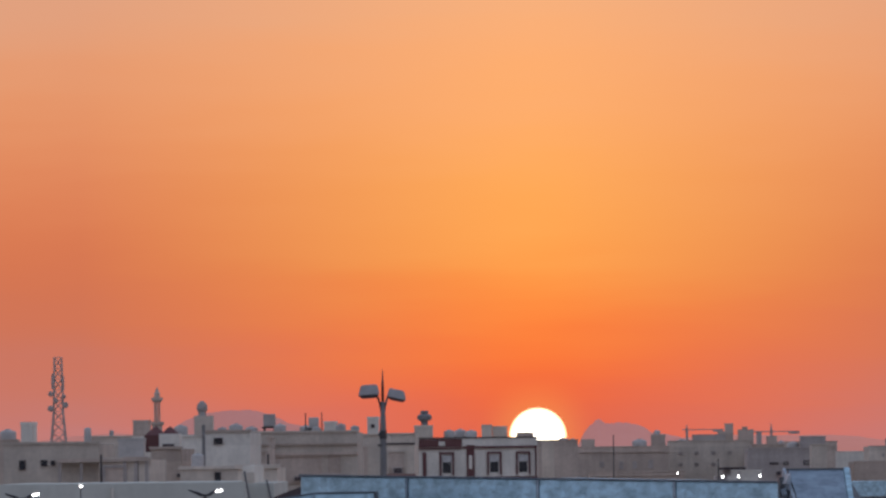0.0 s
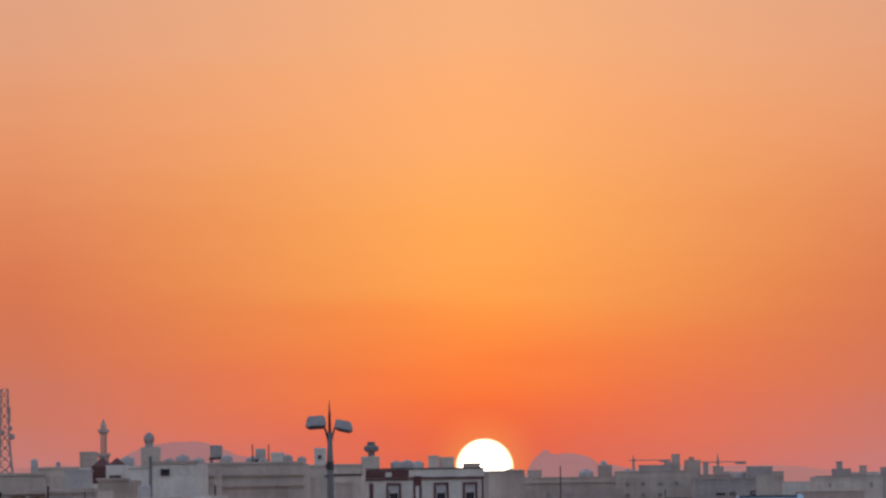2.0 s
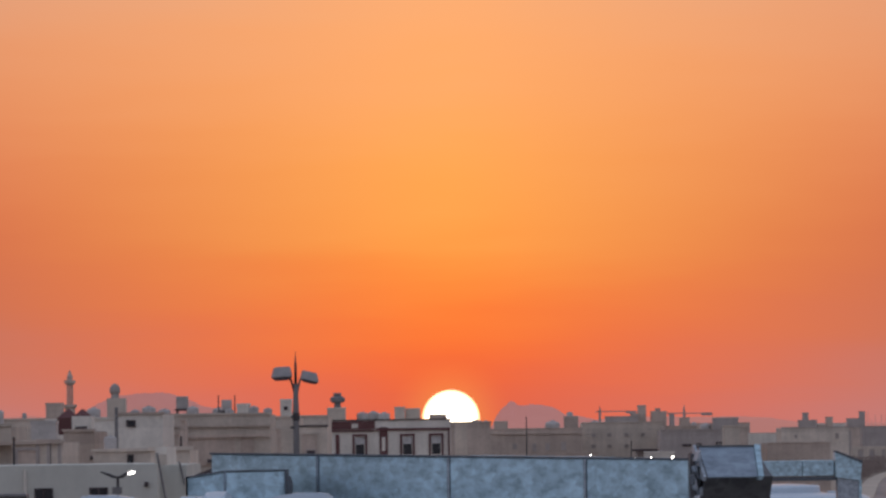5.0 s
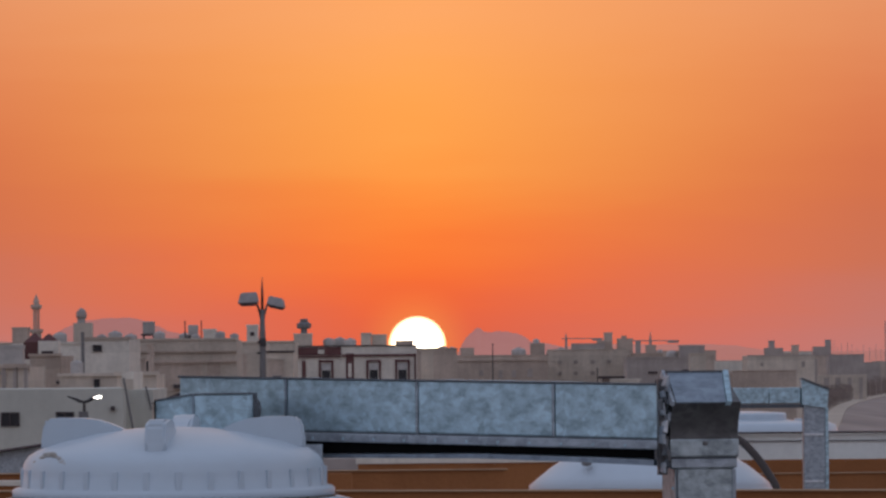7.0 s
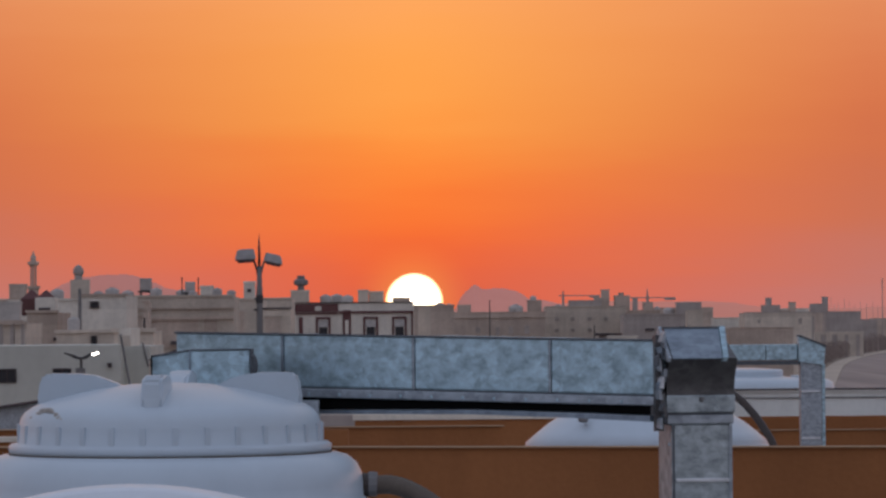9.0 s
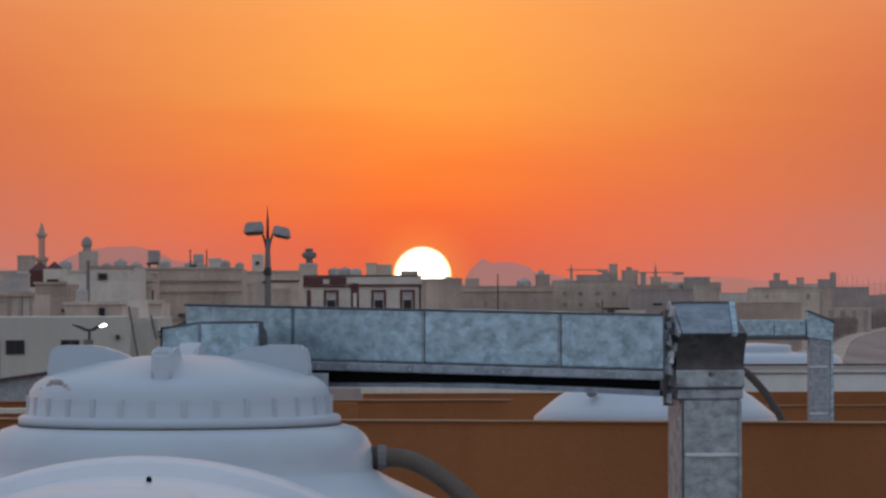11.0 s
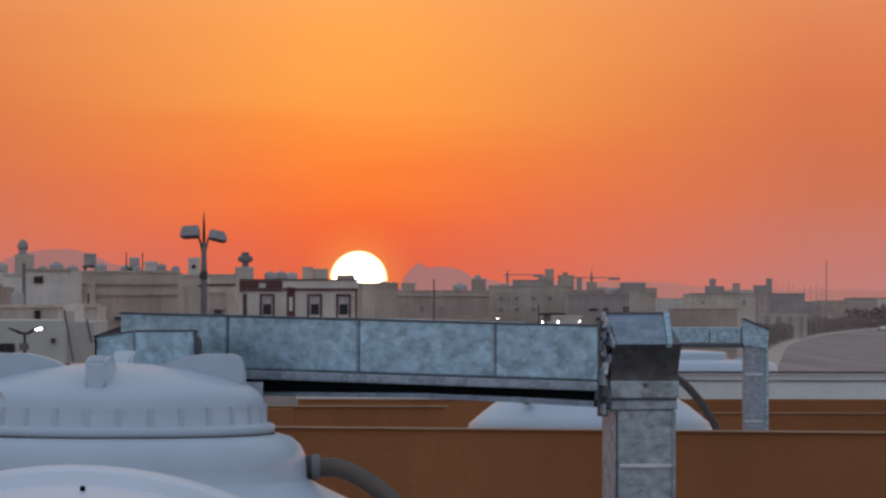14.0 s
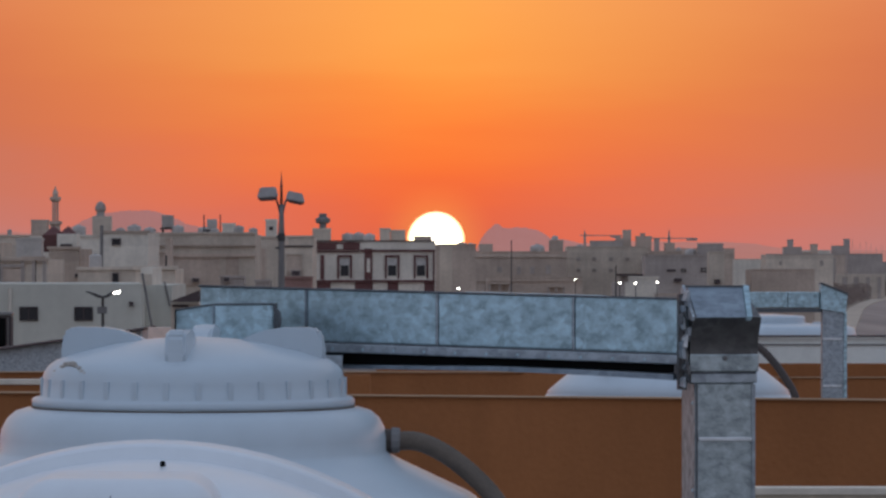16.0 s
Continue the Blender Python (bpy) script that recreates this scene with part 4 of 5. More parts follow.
def scrub(name, x0, x1, y0, y1, z_of, count, size, label, seed):
    rnd = random.Random(seed)
    verts, faces = [], []
    for i in range(count):
        x, y = rnd.uniform(x0, x1), rnd.uniform(y0, y1)
        top = z_of(x) * (0.75 + 0.25 * noise.noise((x * 0.4, y * 0.2, seed)))
        z = top * (1 - 0.35 * rnd.random() ** 2)
        c = Vector((x, y, z))
        a, b = Vector((rnd.gauss(0, 1), rnd.gauss(0, 1), rnd.gauss(0, 1))).normalized(), Vector((rnd.gauss(0, 1), rnd.gauss(0, 1), rnd.gauss(0, 1))).normalized()
        s = size * rnd.uniform(0.5, 1.3)
        n = len(verts)
        verts += [c + a * s, c + b * s * 0.6, c - a * s, c - b * s * 0.6]
        faces.append((n, n + 1, n + 2, n + 3))
    me = bpy.data.meshes.new(name)
    me.from_pydata([tuple(v) for v in verts], [], faces)
    me.materials.append(M_LEAF)
    return tagged(new(name, me), label, "hedge", kind="stuff")


def road_hedge(name, y0, y1, gap, height, count, size, label, seed):
    rnd = random.Random(seed)
    verts, faces = [], []
    for i in range(count):
        y = y0 + (y1 - y0) * rnd.random()
        off = -gap - rnd.random() * 9
        lump = 0.62 + 0.55 * max(noise.noise((y * 0.035, off * 0.12, seed)), -0.6)
        c = Vector((road_left(y) + off, y, height * lump * rnd.random() ** 0.6))
        a, b = Vector((rnd.gauss(0, 1), rnd.gauss(0, 1), rnd.gauss(0, 1))).normalized(), Vector((rnd.gauss(0, 1), rnd.gauss(0, 1), rnd.gauss(0, 1))).normalized()
        s = size * rnd.uniform(0.5, 1.3)
        n = len(verts)
        verts += [c + a * s, c + b * s * 0.6, c - a * s, c - b * s * 0.6]
        faces.append((n, n + 1, n + 2, n + 3))
    me = bpy.data.meshes.new(name)
    me.from_pydata([tuple(v) for v in verts], [], faces)
    me.materials.append(M_LEAF)
    return tagged(new(name, me), label, "hedge", kind="stuff")


road_hedge("hedge", 980, 2100, 0.4, 5.2, 120000, 0.17, "dusty brown hedge along a road verge", 11)
road_hedge("hedge", 2000, 2900, 2.0, 9.0, 9000, 0.8, "far line of dusty roadside trees", 12)
scrub("hedge", 2.465, 14.352, 468, 472, lambda x: 8.799, 700, 0.35, "thin dusty yard shrubs", 13)


def parked_car(x, y, z, turn, mat):
    ob = thing("car", x, y, z, "pale car standing on a far road", "car", "parked cars", turn)
    part("body", side_prism([(-2.1, 0.35), (2.1, 0.35), (2.15, 0.75), (1.3, 0.95), (0.8, 1.4), (-1.0, 1.42), (-1.7, 0.98), (-2.15, 0.85)], -0.85, 0.85), mat, ob)
    for sx in (-1, 1):
        for sy in (-1.3, 1.3):
            w = part("wheel", lathe([(0.33, -0.1), (0.33, 0.1)], 16), M_BLACK, ob)
            w.matrix_basis = pose(sx * 0.8, sy, 0.33, 0, 90, 0)


parked_car(158.556, 1850, 0.03, 4, M_PALE)

# shaded shed with a canopy under the yard lights
ob = thing("shed", 15, 510, 0, "dark open-fronted yard shed with a flat canopy", "shed")
part("wall", block(-0.669, 0.382, 0, 4, 0, 8.707), M_GREY, ob)
part("roof", block(-0.287, 1.911, -0.5, 4, 9.232, 9.424), M_TRIM, ob)
part("wall", block(0.096, 0.669, 0.2, 4, 8.707, 9.232 - 0.004), M_GREY, ob)

# ---- neighbouring roofs: parapets and decks ----


def parapet(name, x0, x1, y, top, thick, mat, label, cope=None, base=8.2):
    w = structure(name, block(x0, x1, y, y + thick, base, top), mat, label, "wall")
    if cope:
        part("coping", block(x0 - 0.02, x1 + 0.02, y - 0.02, y + thick + 0.02, top, top + cope, bevel=0.002), M_COPING if cope > 0.01 else M_EDGE, w, "pale weathered coping" if cope > 0.01 else "worn lighter top edge")
    return w


structure("roof_deck", block(-14, 14, 9.5, 70, 7.9, 8.2), M_CONCRETE, "weathered concrete roof deck carrying tanks and ducts", "roof")
structure("roof_deck_upper", block(-6, 6, -8, 4.5, 7.9, 9.4), M_CONCRETE, "raised concrete roof deck at the viewpoint", "roof")
structure("building_walls", block(-14, 14, -8, 70, 0, 7.9), M_BEIGE, "beige rendered walls below the roof decks", "wall")
near_wall = parapet("wall_brown_near", -5.2, 5.2, 0, 10.286, 0.22, M_BROWN, "long brown painted parapet wall with a thin worn top edge", 0.006)
near_wall.matrix_basis = pose(0.888, 30, 0, 0, 0, -20)
parapet("wall_beige_low", 1.161, 2.561, 24.5, 10.028, 0.2, M_BEIGE, "low beige parapet with a pale coping", 0.026)
parapet("wall_brown_far", -4.148, 0.60, 45, 10.122, 0.2, M_BROWN, "brown painted parapet further along the roofs", 0.008)
parapet("wall_brown_pier", -0.902, -0.52, 43, 10.146, 0.2, M_BROWN, "short brown parapet return", None)
parapet("wall_brown_east", 2.943, 5.854, 55.6, 9.867, 0.2, M_BROWN, "brown parapet beyond the near wall", 0.008)
parapet("wall_brown_back", 0.657, 6.063, 58, 9.957, 0.2, M_BROWN, "tall brown parapet under a white wall", None)
parapet("wall_cream_strip", -0.63, 1.55, 57, 9.972, 0.2, M_BROWN, "brown parapet topped by a broad pale coping", 0.054)
parapet("wall_grey_back", -2.6, -0.64, 60, 9.975, 0.2, M_GREY, "low grey-brown parapet beyond the brown walls", None)
parapet("wall_cream_west", -3.963, -2.735, 43, 10.078, 0.2, M_BROWN, "brown parapet with a broad pale coping", 0.036)
w = parapet("wall_white", 2.648, 6.481, 62.2, 10.141, 0.25, M_WHITEWALL, "white painted parapet with a grooved string line", None)
part("string_line", block(2.648, 6.481, 62.185, 62.2, 10.071, 10.085), M_STEEL, w)
part("coping", block(2.648, 6.481, 62.17, 62.48, 10.141, 10.158), M_WHITEWALL, w)
# dark strip paints the shadow line along the wall top
part("cap_strip", block(2.66, 6.481, 62.16, 62.47, 10.158, 10.172), M_TRIM, w, "thin dark strip painted as a shadow line")

# ---- water tanks ----
TANK_BASE = 8.2


def lidded_tank(x, y, turn, label, hose, k=1.0):
    """Upright polyethylene tank: body with dome and neck, ribbed lid with four fins, outlet and hose."""
    ob = thing("water_tank", x, y, TANK_BASE, label, "water tank", "lidded roof tanks", turn)
    z = lambda v: v - TANK_BASE
    neck, body_r = 0.578, 1.2
    prof = [(body_r - 0.06, 0.0), (body_r, 0.05), (body_r, 0.5), (body_r - 0.03, 0.52), (body_r - 0.03, 0.6), (body_r, 0.62), (body_r, z(9.62)), (body_r - 0.02, z(9.78)),
            (1.16, z(9.92)), (1.10, z(10.06)), (1.06, z(10.118)), (0.985, z(10.182)), (0.945, z(10.212)), (0.93, z(10.213)), (0.86, z(10.262)), (0.845, z(10.28)), (0.82, z(10.296)), (0.69, z(10.357)), (0.625, z(10.388)), (0.592, z(10.406)), (neck, z(10.418)), (neck, z(10.455)),
            (0.572, z(10.485)), (0.556, z(10.515)), (0.53, z(10.537)), (0.50, z(10.546)), (0.47, z(10.548))]
    part("body", lathe(prof, 72), M_PLASTIC, ob, smooth=True)
    lid = part("lid", lathe([(0.462, z(10.549)), (0.480, z(10.551)), (0.482, z(10.571)), (0.474, z(10.578)), (0.456, z(10.582)), (0.452, z(10.625)), (0.446, z(10.652)), (0.432, z(10.672)),
                             (0.405, z(10.690)), (0.33, z(10.714)), (0.23, z(10.737)), (0.12, z(10.752)), (0.03, z(10.757))], 72), M_PLASTIC, ob, "domed white screw lid with fins and ribs", smooth=True)
    part("gasket", lathe([(0.47, z(10.5450)), (0.4835, z(10.5450)), (0.4835, z(10.5505)), (0.47, z(10.5505))], 64), M_HOSE, lid)
    for i in range(30):
        a = 2 * math.pi * (i + 0.35) / 30
        rb = block(-0.0085, 0.0085, -0.0018, 0.006, z(10.575), z(10.636), bevel=0.0016)
        bmesh.ops.transform(rb, matrix=Matrix.Rotation(a, 4, "Z") @ Matrix.Translation((0, -0.456, 0)), verts=rb.verts)
        part("rib", rb, M_PLASTIC, lid)
    for i in range(4):
        fin = bmesh.new()
        outline = [(0.13, z(10.74)), (0.17, z(10.762)), (0.22, z(10.778)), (0.27, z(10.785)), (0.36, z(10.786)), (0.378, z(10.781)), (0.388, z(10.768)), (0.394, z(10.72)), (0.397, z(10.68)), (0.2, z(10.70))]
        prism(outline, -0.031, 0.031, fin)
        bmesh.ops.bevel(fin, geom=list(fin.edges), offset=0.010, segments=4, affect="EDGES")
        bmesh.ops.transform(fin, matrix=Matrix.Rotation(math.pi / 2 * i - radians(5.4), 4, "Z"), verts=fin.verts)
        part("fin", fin, M_PLASTIC, lid)
    soil = bmesh.new()
    rnd = random.Random(5)
    for i in range(26):
        u = i / 25
        a = radians(-157 + 22 * u + rnd.uniform(-1, 1))
        rr, hh = 0.434 - 0.012 * math.sin(u * math.pi) + 0.004 * rnd.random(), 10.652 + 0.028 * math.sin(u * math.pi) + 0.006 * rnd.random()
        bmesh.ops.create_icosphere(soil, subdivisions=2, radius=1.0, matrix=Matrix.Translation((rr * math.cos(a), rr * math.sin(a), z(hh))) @ Matrix.Rotation(a, 4, "Z") @ Matrix.Diagonal((0.005, 0.007 + 0.008 * rnd.random(), 0.004 + 0.005 * rnd.random(), 1)))
    tagged(part("droppings", soil, M_PLASTIC_SOIL, lid, "crust of dried dirt"), kind="stuff")
    if hose:
        part("outlet", lathe([(0.034, 0), (0.036, 0.004), (0.036, 0.018), (0.034, 0.03)], 24), M_HOSE_DARK, ob, "dark threaded outlet collar").matrix_basis = pose(0.567, -0.02, z(10.446), 0, 90, 0)
        part("hose_nut", lathe([(0.034, 0), (0.038, 0.003), (0.038, 0.022), (0.034, 0.028)], 12), M_STEEL, ob, "grey hose clamp nut").matrix_basis = pose(0.589, -0.02, z(10.449), 0, 92, 0)
        pts = curve_points([(0.60, -0.02, z(10.446)), (0.67, -0.03, z(10.445)), (0.745, -0.06, z(10.414)), (0.823, -0.1, z(10.358)), (0.90, -0.16, z(10.279)), (0.98, -0.3, z(10.15)), (1.08, -0.5, z(9.98)), (1.15, -0.6, z(9.4)), (1.2, -0.6, 0.04)], 90)
        part("hose", tube(pts, 0.0275, 16, ridge=0.05), M_HOSE, ob, "ribbed grey-brown hose bending downwards", smooth=True)
    return ob


tank = lidded_tank(-0.745, 18.04, 0, "white plastic water tank with a finned screw lid and hose", True)
tank.rotation_euler.x = radians(0.7)   # it leans a little on its base
far_tank = thing("water_tank", 1.345, 36, TANK_BASE, "white dome-topped plastic water tank behind a brown parapet", "water tank")
fz = lambda v: v - TANK_BASE
part("body", lathe([(0.93, 0), (0.95, 0.05), (0.95, 0.9), (0.93, 0.93), (0.95, 0.96), (0.95, fz(9.72)), (0.93, fz(9.84)), (0.885, fz(9.96)), (0.81, fz(10.075)), (0.735, fz(10.164)), (0.72, fz(10.18)), (0.725, fz(10.19)), (0.66, fz(10.245)), (0.585, fz(10.305)), (0.48, fz(10.37)), (0.36, fz(10.42)), (0.34, fz(10.43)), (0.34, fz(10.47))], 64), M_PLASTIC, far_tank, smooth=True)
part("lid", lathe([(0.36, fz(10.47)), (0.36, fz(10.52)), (0.3, fz(10.56)), (0.1, fz(10.58))], 40), M_PLASTIC, far_tank, smooth=True)
part("valve", lathe([(0.012, -0.03), (0.03, -0.022), (0.03, 0.01), (0.012, 0.03)], 14), M_STEEL, far_tank).matrix_basis = pose(-0.39, -0.47, fz(10.345))
part("hose", tube(curve_points([(0.34, -0.1, 2.25), (0.42, -0.4, 2.30), (0.508, -0.6, 2.26), (0.59, -0.7, 2.175), (0.66, -0.8, 2.07), (0.72, -0.9, 1.93), (0.85, -1.1, 1.4), (1.0, -1.3, 0.6), (1.05, -1.3, 0.04)], 40), 0.023, 12), M_HOSE_DARK, far_tank, "dark hose hanging over the shoulder", smooth=True)
# broad squat tank behind the white parapet
t3 = thing("water_tank", 3.468, 66, TANK_BASE, "broad squat white water tank behind a white parapet", "water tank")
k = 0.006
part("stand", block(-1.1, 1.1, -1.1, 1.1, -0.2, 0.3), M_CONCRETE, t3)
part("body", lathe([(172 * k, 0.3), (176 * k, 0.4), (176 * k, 10.135 - TANK_BASE), (172 * k, 10.203 - TANK_BASE), (160 * k, 10.233 - TANK_BASE), (95 * k, 10.252 - TANK_BASE), (84 * k, 10.264 - TANK_BASE)], 48), M_PLASTIC, t3, smooth=True)
part("lid", lathe([(82 * k, 10.258 - TANK_BASE), (82 * k, 10.32 - TANK_BASE), (78 * k, 10.339 - TANK_BASE), (30 * k, 10.357 - TANK_BASE)], 40), M_PLASTIC, t3, "flat white lid", smooth=False)
part("lug", block(96 * k, 112 * k, -0.1, 0.1, 10.233 - TANK_BASE, 10.271 - TANK_BASE, bevel=0.01), M_PLASTIC, t3)

# lying tank in the foreground, seen on its domed end
ob = thing("water_tank", -0.788, 0, TANK_BASE, "white lying cylindrical water tank with an embossed domed end", "water tank")
CZ, R = 9.335 - TANK_BASE, 1.163
shell = bmesh.new()
stations = [(16.62, 1.0), (16.6, 1.12), (16.5, R - 0.004), (16.45, R), (16.2, R), (16.165, R - 0.002), (16.152, R - 0.008), (16.147, R - 0.014), (16.144, R - 0.040), (16.14, R - 0.0425), (16.13, R - 0.043),
            (16.05, R - 0.045), (15.95, 1.112), (15.85, 1.098), (15.75, 1.075), (15.66, 1.045), (15.57, 1.0), (15.5, 0.94), (15.44, 0.85), (15.39, 0.7), (15.36, 0.5), (15.35, 0.02)]
rings = []
for y, r in stations:
    rings.append([shell.verts.new((r * 1.02 * math.cos(a), y, CZ + r * math.sin(a))) for a in (2 * math.pi * k / 96 for k in range(96))])
for a, b in zip(rings, rings[1:]):
    for i in range(96):
        shell.faces.new((a[i], a[(i + 1) % 96], b[(i + 1) % 96], b[i]))
shell.faces.new(rings[0])
shell.faces.new(rings[-1])
part("body", shell, M_PLASTIC_NEW, ob, smooth=True)
boss = block(-0.839 - ob.location.x - 0.263, -0.839 - ob.location.x + 0.275, 15.14, 15.95, 9.5 - TANK_BASE, 10.432 - TANK_BASE)
bmesh.ops.bevel(boss, geom=list(boss.edges), offset=0.11, segments=9, profile=0.5, affect="EDGES")
for v in boss.verts:
    v.co.y += (v.co.z - 1.3) * 0.16
part("end_boss", boss, M_PLASTIC_NEW, ob, smooth=True)
part("plug", lathe([(0.0075, -0.006), (0.0075, 0.004), (0.004, 0.006)], 14), M_BLACK, ob, "small black plug").matrix_basis = pose(-0.74 - ob.location.x, 15.93, 10.449 - TANK_BASE, 40, 0, 0)
foil = bmesh.new()
bmesh.ops.create_icosphere(foil, subdivisions=3, radius=0.056)
rnd = random.Random(3)
for v in foil.verts:
    v.co *= 1 + 0.28 * noise.noise(v.co * 38) - 0.1 * abs(noise.noise(v.co * 90))
bmesh.ops.translate(foil, verts=foil.verts, vec=(-0.843 - ob.location.x, 15.1, 10.26 - TANK_BASE))
part("outlet_wrap", foil, M_FOIL, ob, "crumpled foil wrapped round a fitting")
part("wire", tube([(-0.834 - ob.location.x, 15.13, 10.274 - TANK_BASE), (-0.834 - ob.location.x, 15.13, 10.397 - TANK_BASE)], 0.0016, 6), M_ZINC_COWL, ob)
for sy in (15.6, 16.3):
    part("cradle", prism([(-1.0, 0), (1.0, 0), (1.0, 0.25), (0.55, 0.12), (-0.55, 0.12), (-1.0, 0.25)], sy, sy + 0.12), M_CONCRETE, ob)

# ---- galvanised exhaust duct: horizontal run, elbow head and riser ----
A, B = Vector((0.708, 18.05)), Vector((-0.766, 18.95))
run = (B - A).length
heading = math.degrees(math.atan2(A.y - B.y, A.x - B.x))   # local +x runs from the far end to the head
duct = thing("exhaust_duct", A.x, A.y, TANK_BASE, "galvanised sheet-metal exhaust duct with riser and elbow head", "duct", "", heading)
DT, DB = 10.866 - TANK_BASE, 10.705 - TANK_BASE
RISE = 0.021   # the run climbs a little towards its far end
cuts = [0.0, run * 0.212, run * 0.492, run * 0.768, run]
for i, (s0, s1) in enumerate(zip(cuts, cuts[1:])):
    sec = bmesh.new()
    block(-s1 + 0.003, -s0 - 0.003, 0, 0.2, DB, DT + (0.004 if i == 1 else 0.0), sec, bevel=0.006)
    panel = part("section", sec, M_ZINC, duct, "mottled galvanised sheet section")
    if i:
        fl = bmesh.new()
        block(-s0 - 0.003, -s0 + 0.003, -0.003, 0.203, DB - 0.004, DT + 0.003, fl, bevel=0.001)
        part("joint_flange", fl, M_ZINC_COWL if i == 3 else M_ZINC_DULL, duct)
        part("sealant", block(-s0 - 0.0046, -s0 - 0.0031, -0.002, -0.0005, DB, DT), M_SEAM if i == 3 else M_ZINC_DARK, panel)
part("top_seam", tube([(-run, -0.002, DT + 0.001), (0, -0.002, DT + 0.003)], 0.0035, 8), M_SEAM, duct)
part("lower_flange", block(-run * 0.9, 0.0, -0.016, 0.02, DB - 0.031, DB - 0.004, bevel=0.004), M_ZINC_DULL, duct, "folded lower flange of dull zinc")
part("flange_seam", block(-run * 0.9, 0.0, -0.003, 0.01, DB - 0.0045, DB + 0.0015), M_SEAM, duct)
bend = [(-run * 0.9, 10.668), (-run * 0.74, 10.662), (-run * 0.36, 10.664), (-run * 0.15, 10.655), (-0.01, 10.646)]   # top of the sagging rail
# black filler between flange and rail paints the shade of the gap
part("rubber_pad", prism([(x, h - TANK_BASE) for x, h in bend] + [(-0.01, DB - 0.031), (-run * 0.9, DB - 0.031 + run * 0.9 * RISE)], 0.004, 0.16), M_BLACK, duct, "black strip painted as the shade under the duct")
rail = prism([(x, h - TANK_BASE - 0.002) for x, h in bend] + [(x, h - TANK_BASE - 0.020 - 0.010 * x / run) for x, h in bend[::-1]], -0.02, 0.12)
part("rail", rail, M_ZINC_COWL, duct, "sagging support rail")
for s in range(1, 14):
    part("rivet", lathe([(0.005, 0), (0.003, 0.003)], 8), M_ZINC, duct).matrix_basis = pose(-run * 0.9 * s / 14, -0.016, DB - 0.02, 90, 0, 0)
part("bracket", block(-0.02, 0.03, 0.0, 0.18, 10.635 - TANK_BASE, 10.70 - TANK_BASE, bevel=0.004), M_ZINC_DARK, duct)
for piece in duct.children:
    if piece.name.startswith(("section", "joint_flange", "top_seam", "lower_flange", "flange_seam", "rivet")):
        piece.location.z -= RISE * piece.location.x
        for v in piece.data.vertices:
            v.co.z -= RISE * v.co.x
        for sub in piece.children:
            for v in sub.data.vertices:
                v.co.z -= RISE * v.co.x
# riser at the far end and its side box
part("riser", block(-run + 0.05, -run + 0.35, 0.01, 0.19, 0, DB - 0.067), M_ZINC_DULL, duct)

branch = thing("branch_duct", -0.670, 18.5, TANK_BASE, "low galvanised branch duct with dark end flange", "duct")
zt = 10.845 - TANK_BASE
part("section", block(-0.032, 0.152, 0, 0.2, zt - 0.15, zt + 0.004, bevel=0.005), M_ZINC, branch)
part("section", prism([(-0.149, zt - 0.16), (-0.034, zt - 0.16), (-0.034, zt + 0.002), (-0.149, zt - 0.014)], 0.01, 0.2), M_ZINC, branch, "dull grey sheet section with a sloping top")
part("joint_flange", block(-0.036, -0.031, -0.004, 0.206, zt - 0.15, zt + 0.005), M_ZINC_COWL, branch)
part("end_flange", block(0.150, 0.157, -0.012, 0.21, zt - 0.155, zt + 0.008, bevel=0.003), M_SEAM, branch)
# black far-end strip added in place of the shed's dark post behind
part("end_flange", block(-0.153, -0.149, -0.004, 0.205, zt - 0.17, zt - 0.010, bevel=0.001), M_BLACK, branch)
part("top_seam", tube([(-0.149, 0.008, zt - 0.013), (-0.034, -0.001, zt + 0.004), (0.15, -0.003, zt + 0.006)], 0.003, 8), M_SEAM, branch)
part("damper_handle", tube(curve_points([(0.157, 0.0, zt - 0.012), (0.166, -0.01, zt - 0.025), (0.168, -0.01, zt - 0.055), (0.157, 0, zt - 0.078)], 10), 0.007, 8), M_SEAM, branch)
part("riser", block(-60 * k, 60 * k, 0.02, 0.18, 0, zt - 0.154), M_ZINC_DULL, branch)

# elbow head and down-riser
riser = thing("riser_duct", 0.736, 17.93, TANK_BASE, "galvanised riser duct with a folded elbow head", "duct", "", 9)
W = 0.181
z = lambda v: v - TANK_BASE
part("column", block(0.012, 0.012 + W, 0, 0.2, 0, z(10.620), bevel=0.005), M_ZINC_SMOOTH, riser, "mottled galvanised riser")
part("corner_seam", block(0.0145, 0.021, -0.0035, 0.006, 0, z(10.617)), M_SEAM, riser)
part("corner_trim", block(W + 0.004, W + 0.014, -0.006, 0.004, 0, z(10.617)), M_ZINC_DULL, riser)
for zz in (10.452, 9.95, 9.45):
    part("seam_strip", block(0.024, W + 0.004, -0.009, 0.0, z(zz - 0.005), z(zz + 0.007), bevel=0.003), M_BRIGHT, riser, "bright slip-joint strip")
part("lip", block(-0.002, W + 0.018, -0.012, 0.212, z(10.620), z(10.648), bevel=0.004), M_ZINC_DULL, riser)
part("lip_seam", block(0.0, W + 0.016, -0.0135, 0.0, z(10.648), z(10.654)), M_SEAM, riser)
part("flange_band", block(-0.006, W + 0.022, -0.018, 0.215, z(10.654), z(10.706), bevel=0.004), M_ZINC_SMOOTH, riser)
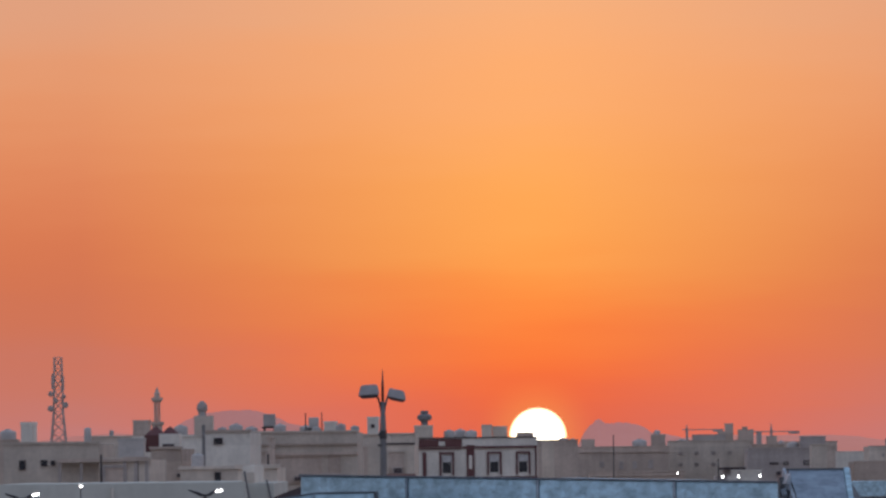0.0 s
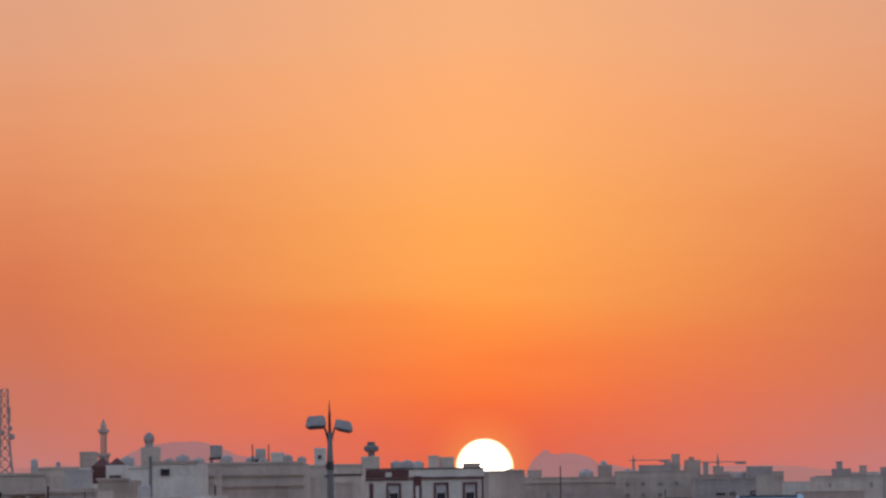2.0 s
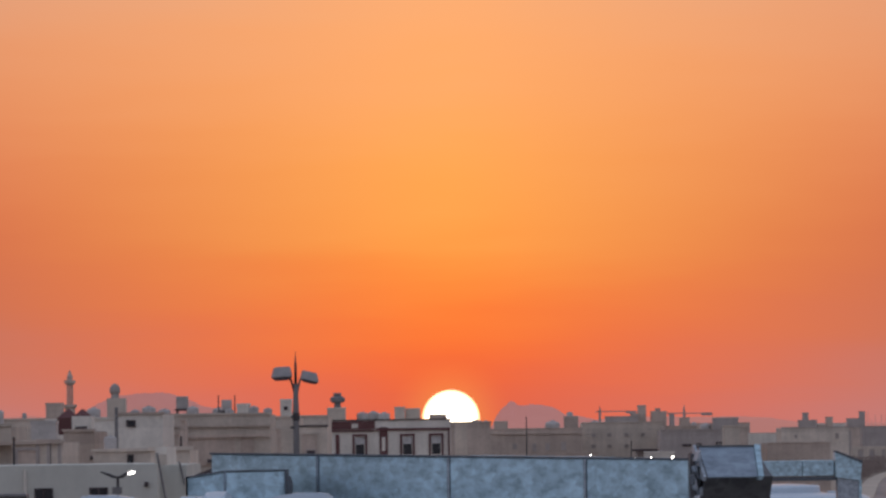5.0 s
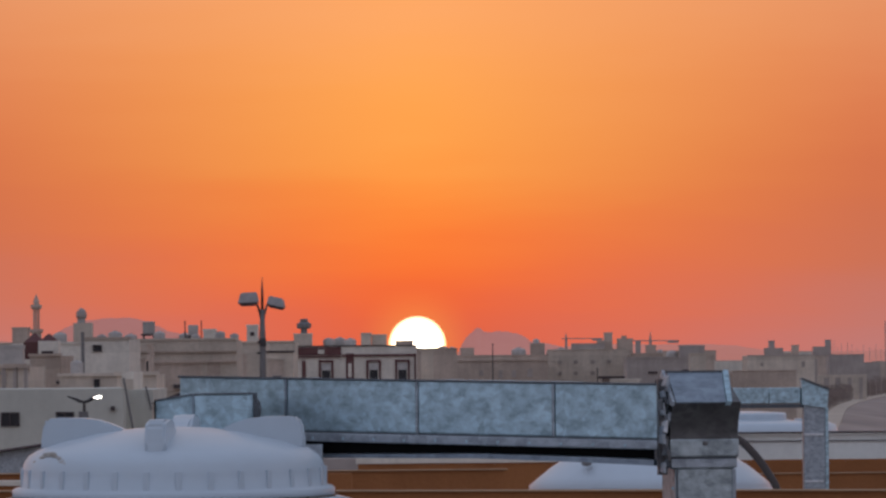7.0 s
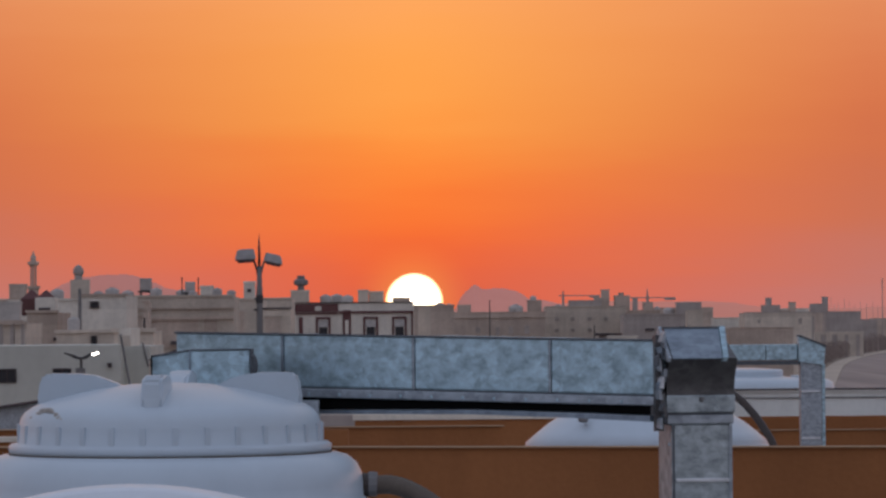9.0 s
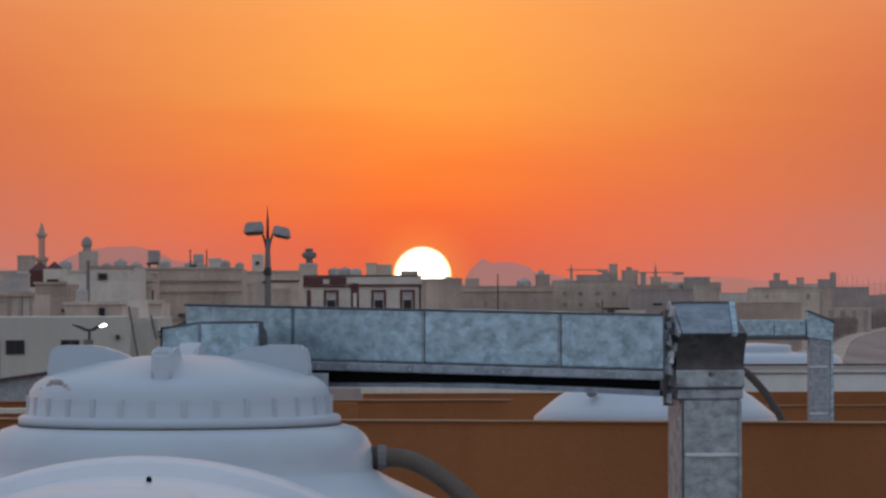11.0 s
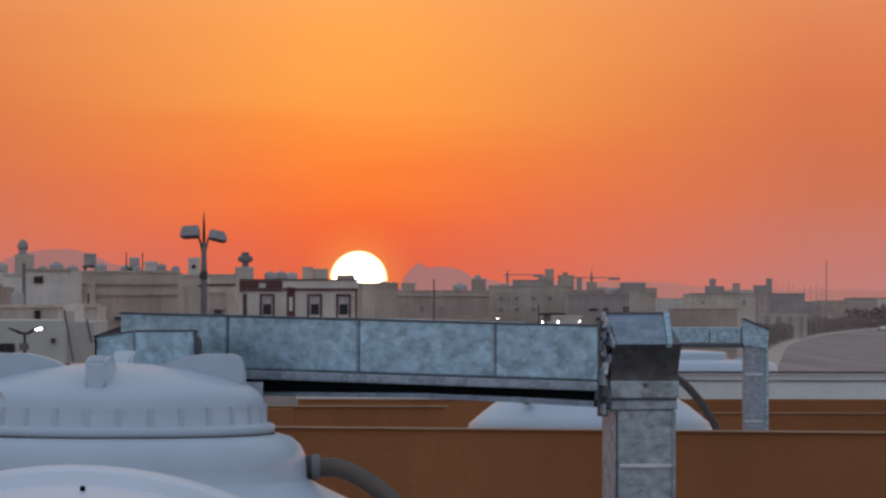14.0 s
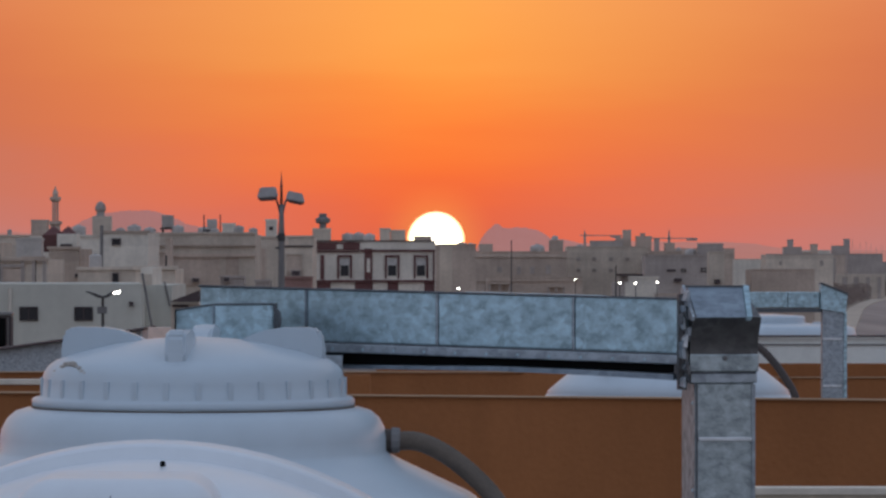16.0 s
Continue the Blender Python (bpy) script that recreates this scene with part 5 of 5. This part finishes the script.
head = part("head", side_prism([(-0.012 - 0.063 * (i / 12) ** 2.2, z(10.706 + 0.11 * i / 12)) for i in range(13)] + [(0.10, z(10.904)), (0.21, z(10.89)), (0.21, z(10.706))], -0.004, W + 0.02), M_ZINC_DARK, riser, "folded elbow head with its dark reflection put into the colour")
part("cowl_panel", side_prism([(-0.079, z(10.816)), (0.097, z(10.9075)), (0.1, z(10.9045)), (-0.075, z(10.813))], 0.002, W - 0.033), M_ZINC_COWL, head, "sloping cowl panel with shade put into its zinc colour")
part("top_fold", side_prism([(0.09, z(10.904)), (0.09, z(10.9095)), (0.12, z(10.9095)), (0.12, z(10.904))], -0.008, W - 0.018), M_SEAM, head)
part("side_fold", side_prism([(-0.08, z(10.806)), (-0.084, z(10.818)), (0.094, z(10.911)), (0.11, z(10.90)), (0.11, z(10.83))], W - 0.032, W - 0.017), M_ZINC, head, "bent side cheek")
part("side_fold", side_prism([(-0.08, z(10.806)), (-0.084, z(10.818)), (0.094, z(10.911)), (0.11, z(10.90)), (0.11, z(10.83))], -0.013, -0.0045), M_ZINC_DULL, head)
for piece in [head] + list(head.children):   # the dark hood narrows upwards, its cover panel does not
    for v in piece.data.vertices:
        f = min(max((v.co.z - z(10.80)) / 0.105, 0.0), 1.0)
        v.co.x += f * (0.013 - 0.17 * (v.co.x + 0.004) if piece == head else 0.006 + 0.16 * max(v.co.x, 0.0))
part("bolt", lathe([(0.008, 0), (0.008, 0.004), (0.004, 0.008)], 10), M_STEEL, riser).matrix_basis = pose(0.1, -0.018, z(10.694), 90, 0, 0)
for zz in (10.3, 10.1, 10.56, 9.8):
    part("rivet", lathe([(0.006, 0), (0.004, 0.004)], 8), M_ZINC, riser).matrix_basis = pose(0.012, 0.03, z(zz), 0, -90, 0)

# torn sheet edges where the run meets the head
rnd = random.Random(21)
for i in range(16):
    z0 = z(10.61 + 0.017 * i)
    scrap = bmesh.new()
    x0, wide, lean = -0.032 + 0.022 * rnd.random(), 0.004 + 0.008 * rnd.random(), 0.014 * (rnd.random() - 0.5)
    tall = 0.018 + 0.022 * rnd.random()
    prism([(x0, z0), (x0 + wide, z0 - 0.004), (x0 + wide * 0.8 + lean, z0 + tall), (x0 + lean * 1.3, z0 + tall * 0.8)], -0.018 - 0.014 * rnd.random(), 0.04, scrap)
    part("sheet_edge", scrap, rnd.choice((M_ZINC_DARK, M_ZINC_COWL, M_SEAM, M_ZINC_DULL, M_BRIGHT)), riser, "bent torn sheet edge")
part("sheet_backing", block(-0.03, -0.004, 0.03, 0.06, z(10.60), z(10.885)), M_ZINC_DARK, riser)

# ---- second duct, further along the roofs ----
k = 0.005
ob = thing("exhaust_duct", 3.5, 54, TANK_BASE, "galvanised exhaust duct with a slanting elbow beyond the parapets", "duct")
zt = lambda v: v - TANK_BASE
part("column", block(-21 * k, 18 * k, 0, 0.22, 0, zt(10.514), bevel=0.006), M_ZINC_DULL, ob)
part("corner_trim", block(18 * k, 23 * k, -0.01, 0.23, 0, zt(10.494)), M_ZINC, ob)
for zz in (10.251, 9.832):
    part("seam_strip", block(-20 * k, 14 * k, -0.015, 0, zt(zz) - 0.01, zt(zz) + 0.01), M_BRIGHT, ob)
part("elbow", prism([(-24 * k, zt(10.519)), (21 * k, zt(10.484)), (24 * k, zt(10.646)), (-24 * k, zt(10.747))], -0.03, 0.25), M_ZINC, ob, "slanting galvanised elbow")
part("top_fold", prism([(-25 * k, zt(10.742)), (25 * k, zt(10.641)), (25 * k, zt(10.661)), (-22 * k, zt(10.757))], -0.04, 0.26), M_SEAM, ob)
for x0, x1 in ((-185, -82), (-82, -25)):
    part("section", block(x0 * k, x1 * k - 0.004, 0.02, 0.24, zt(10.53), zt(10.671), bevel=0.006), M_ZINC, ob)
part("lower_flange", block(-185 * k, -22 * k, 0.0, 0.22, zt(10.489), zt(10.525)), M_SEAM, ob)
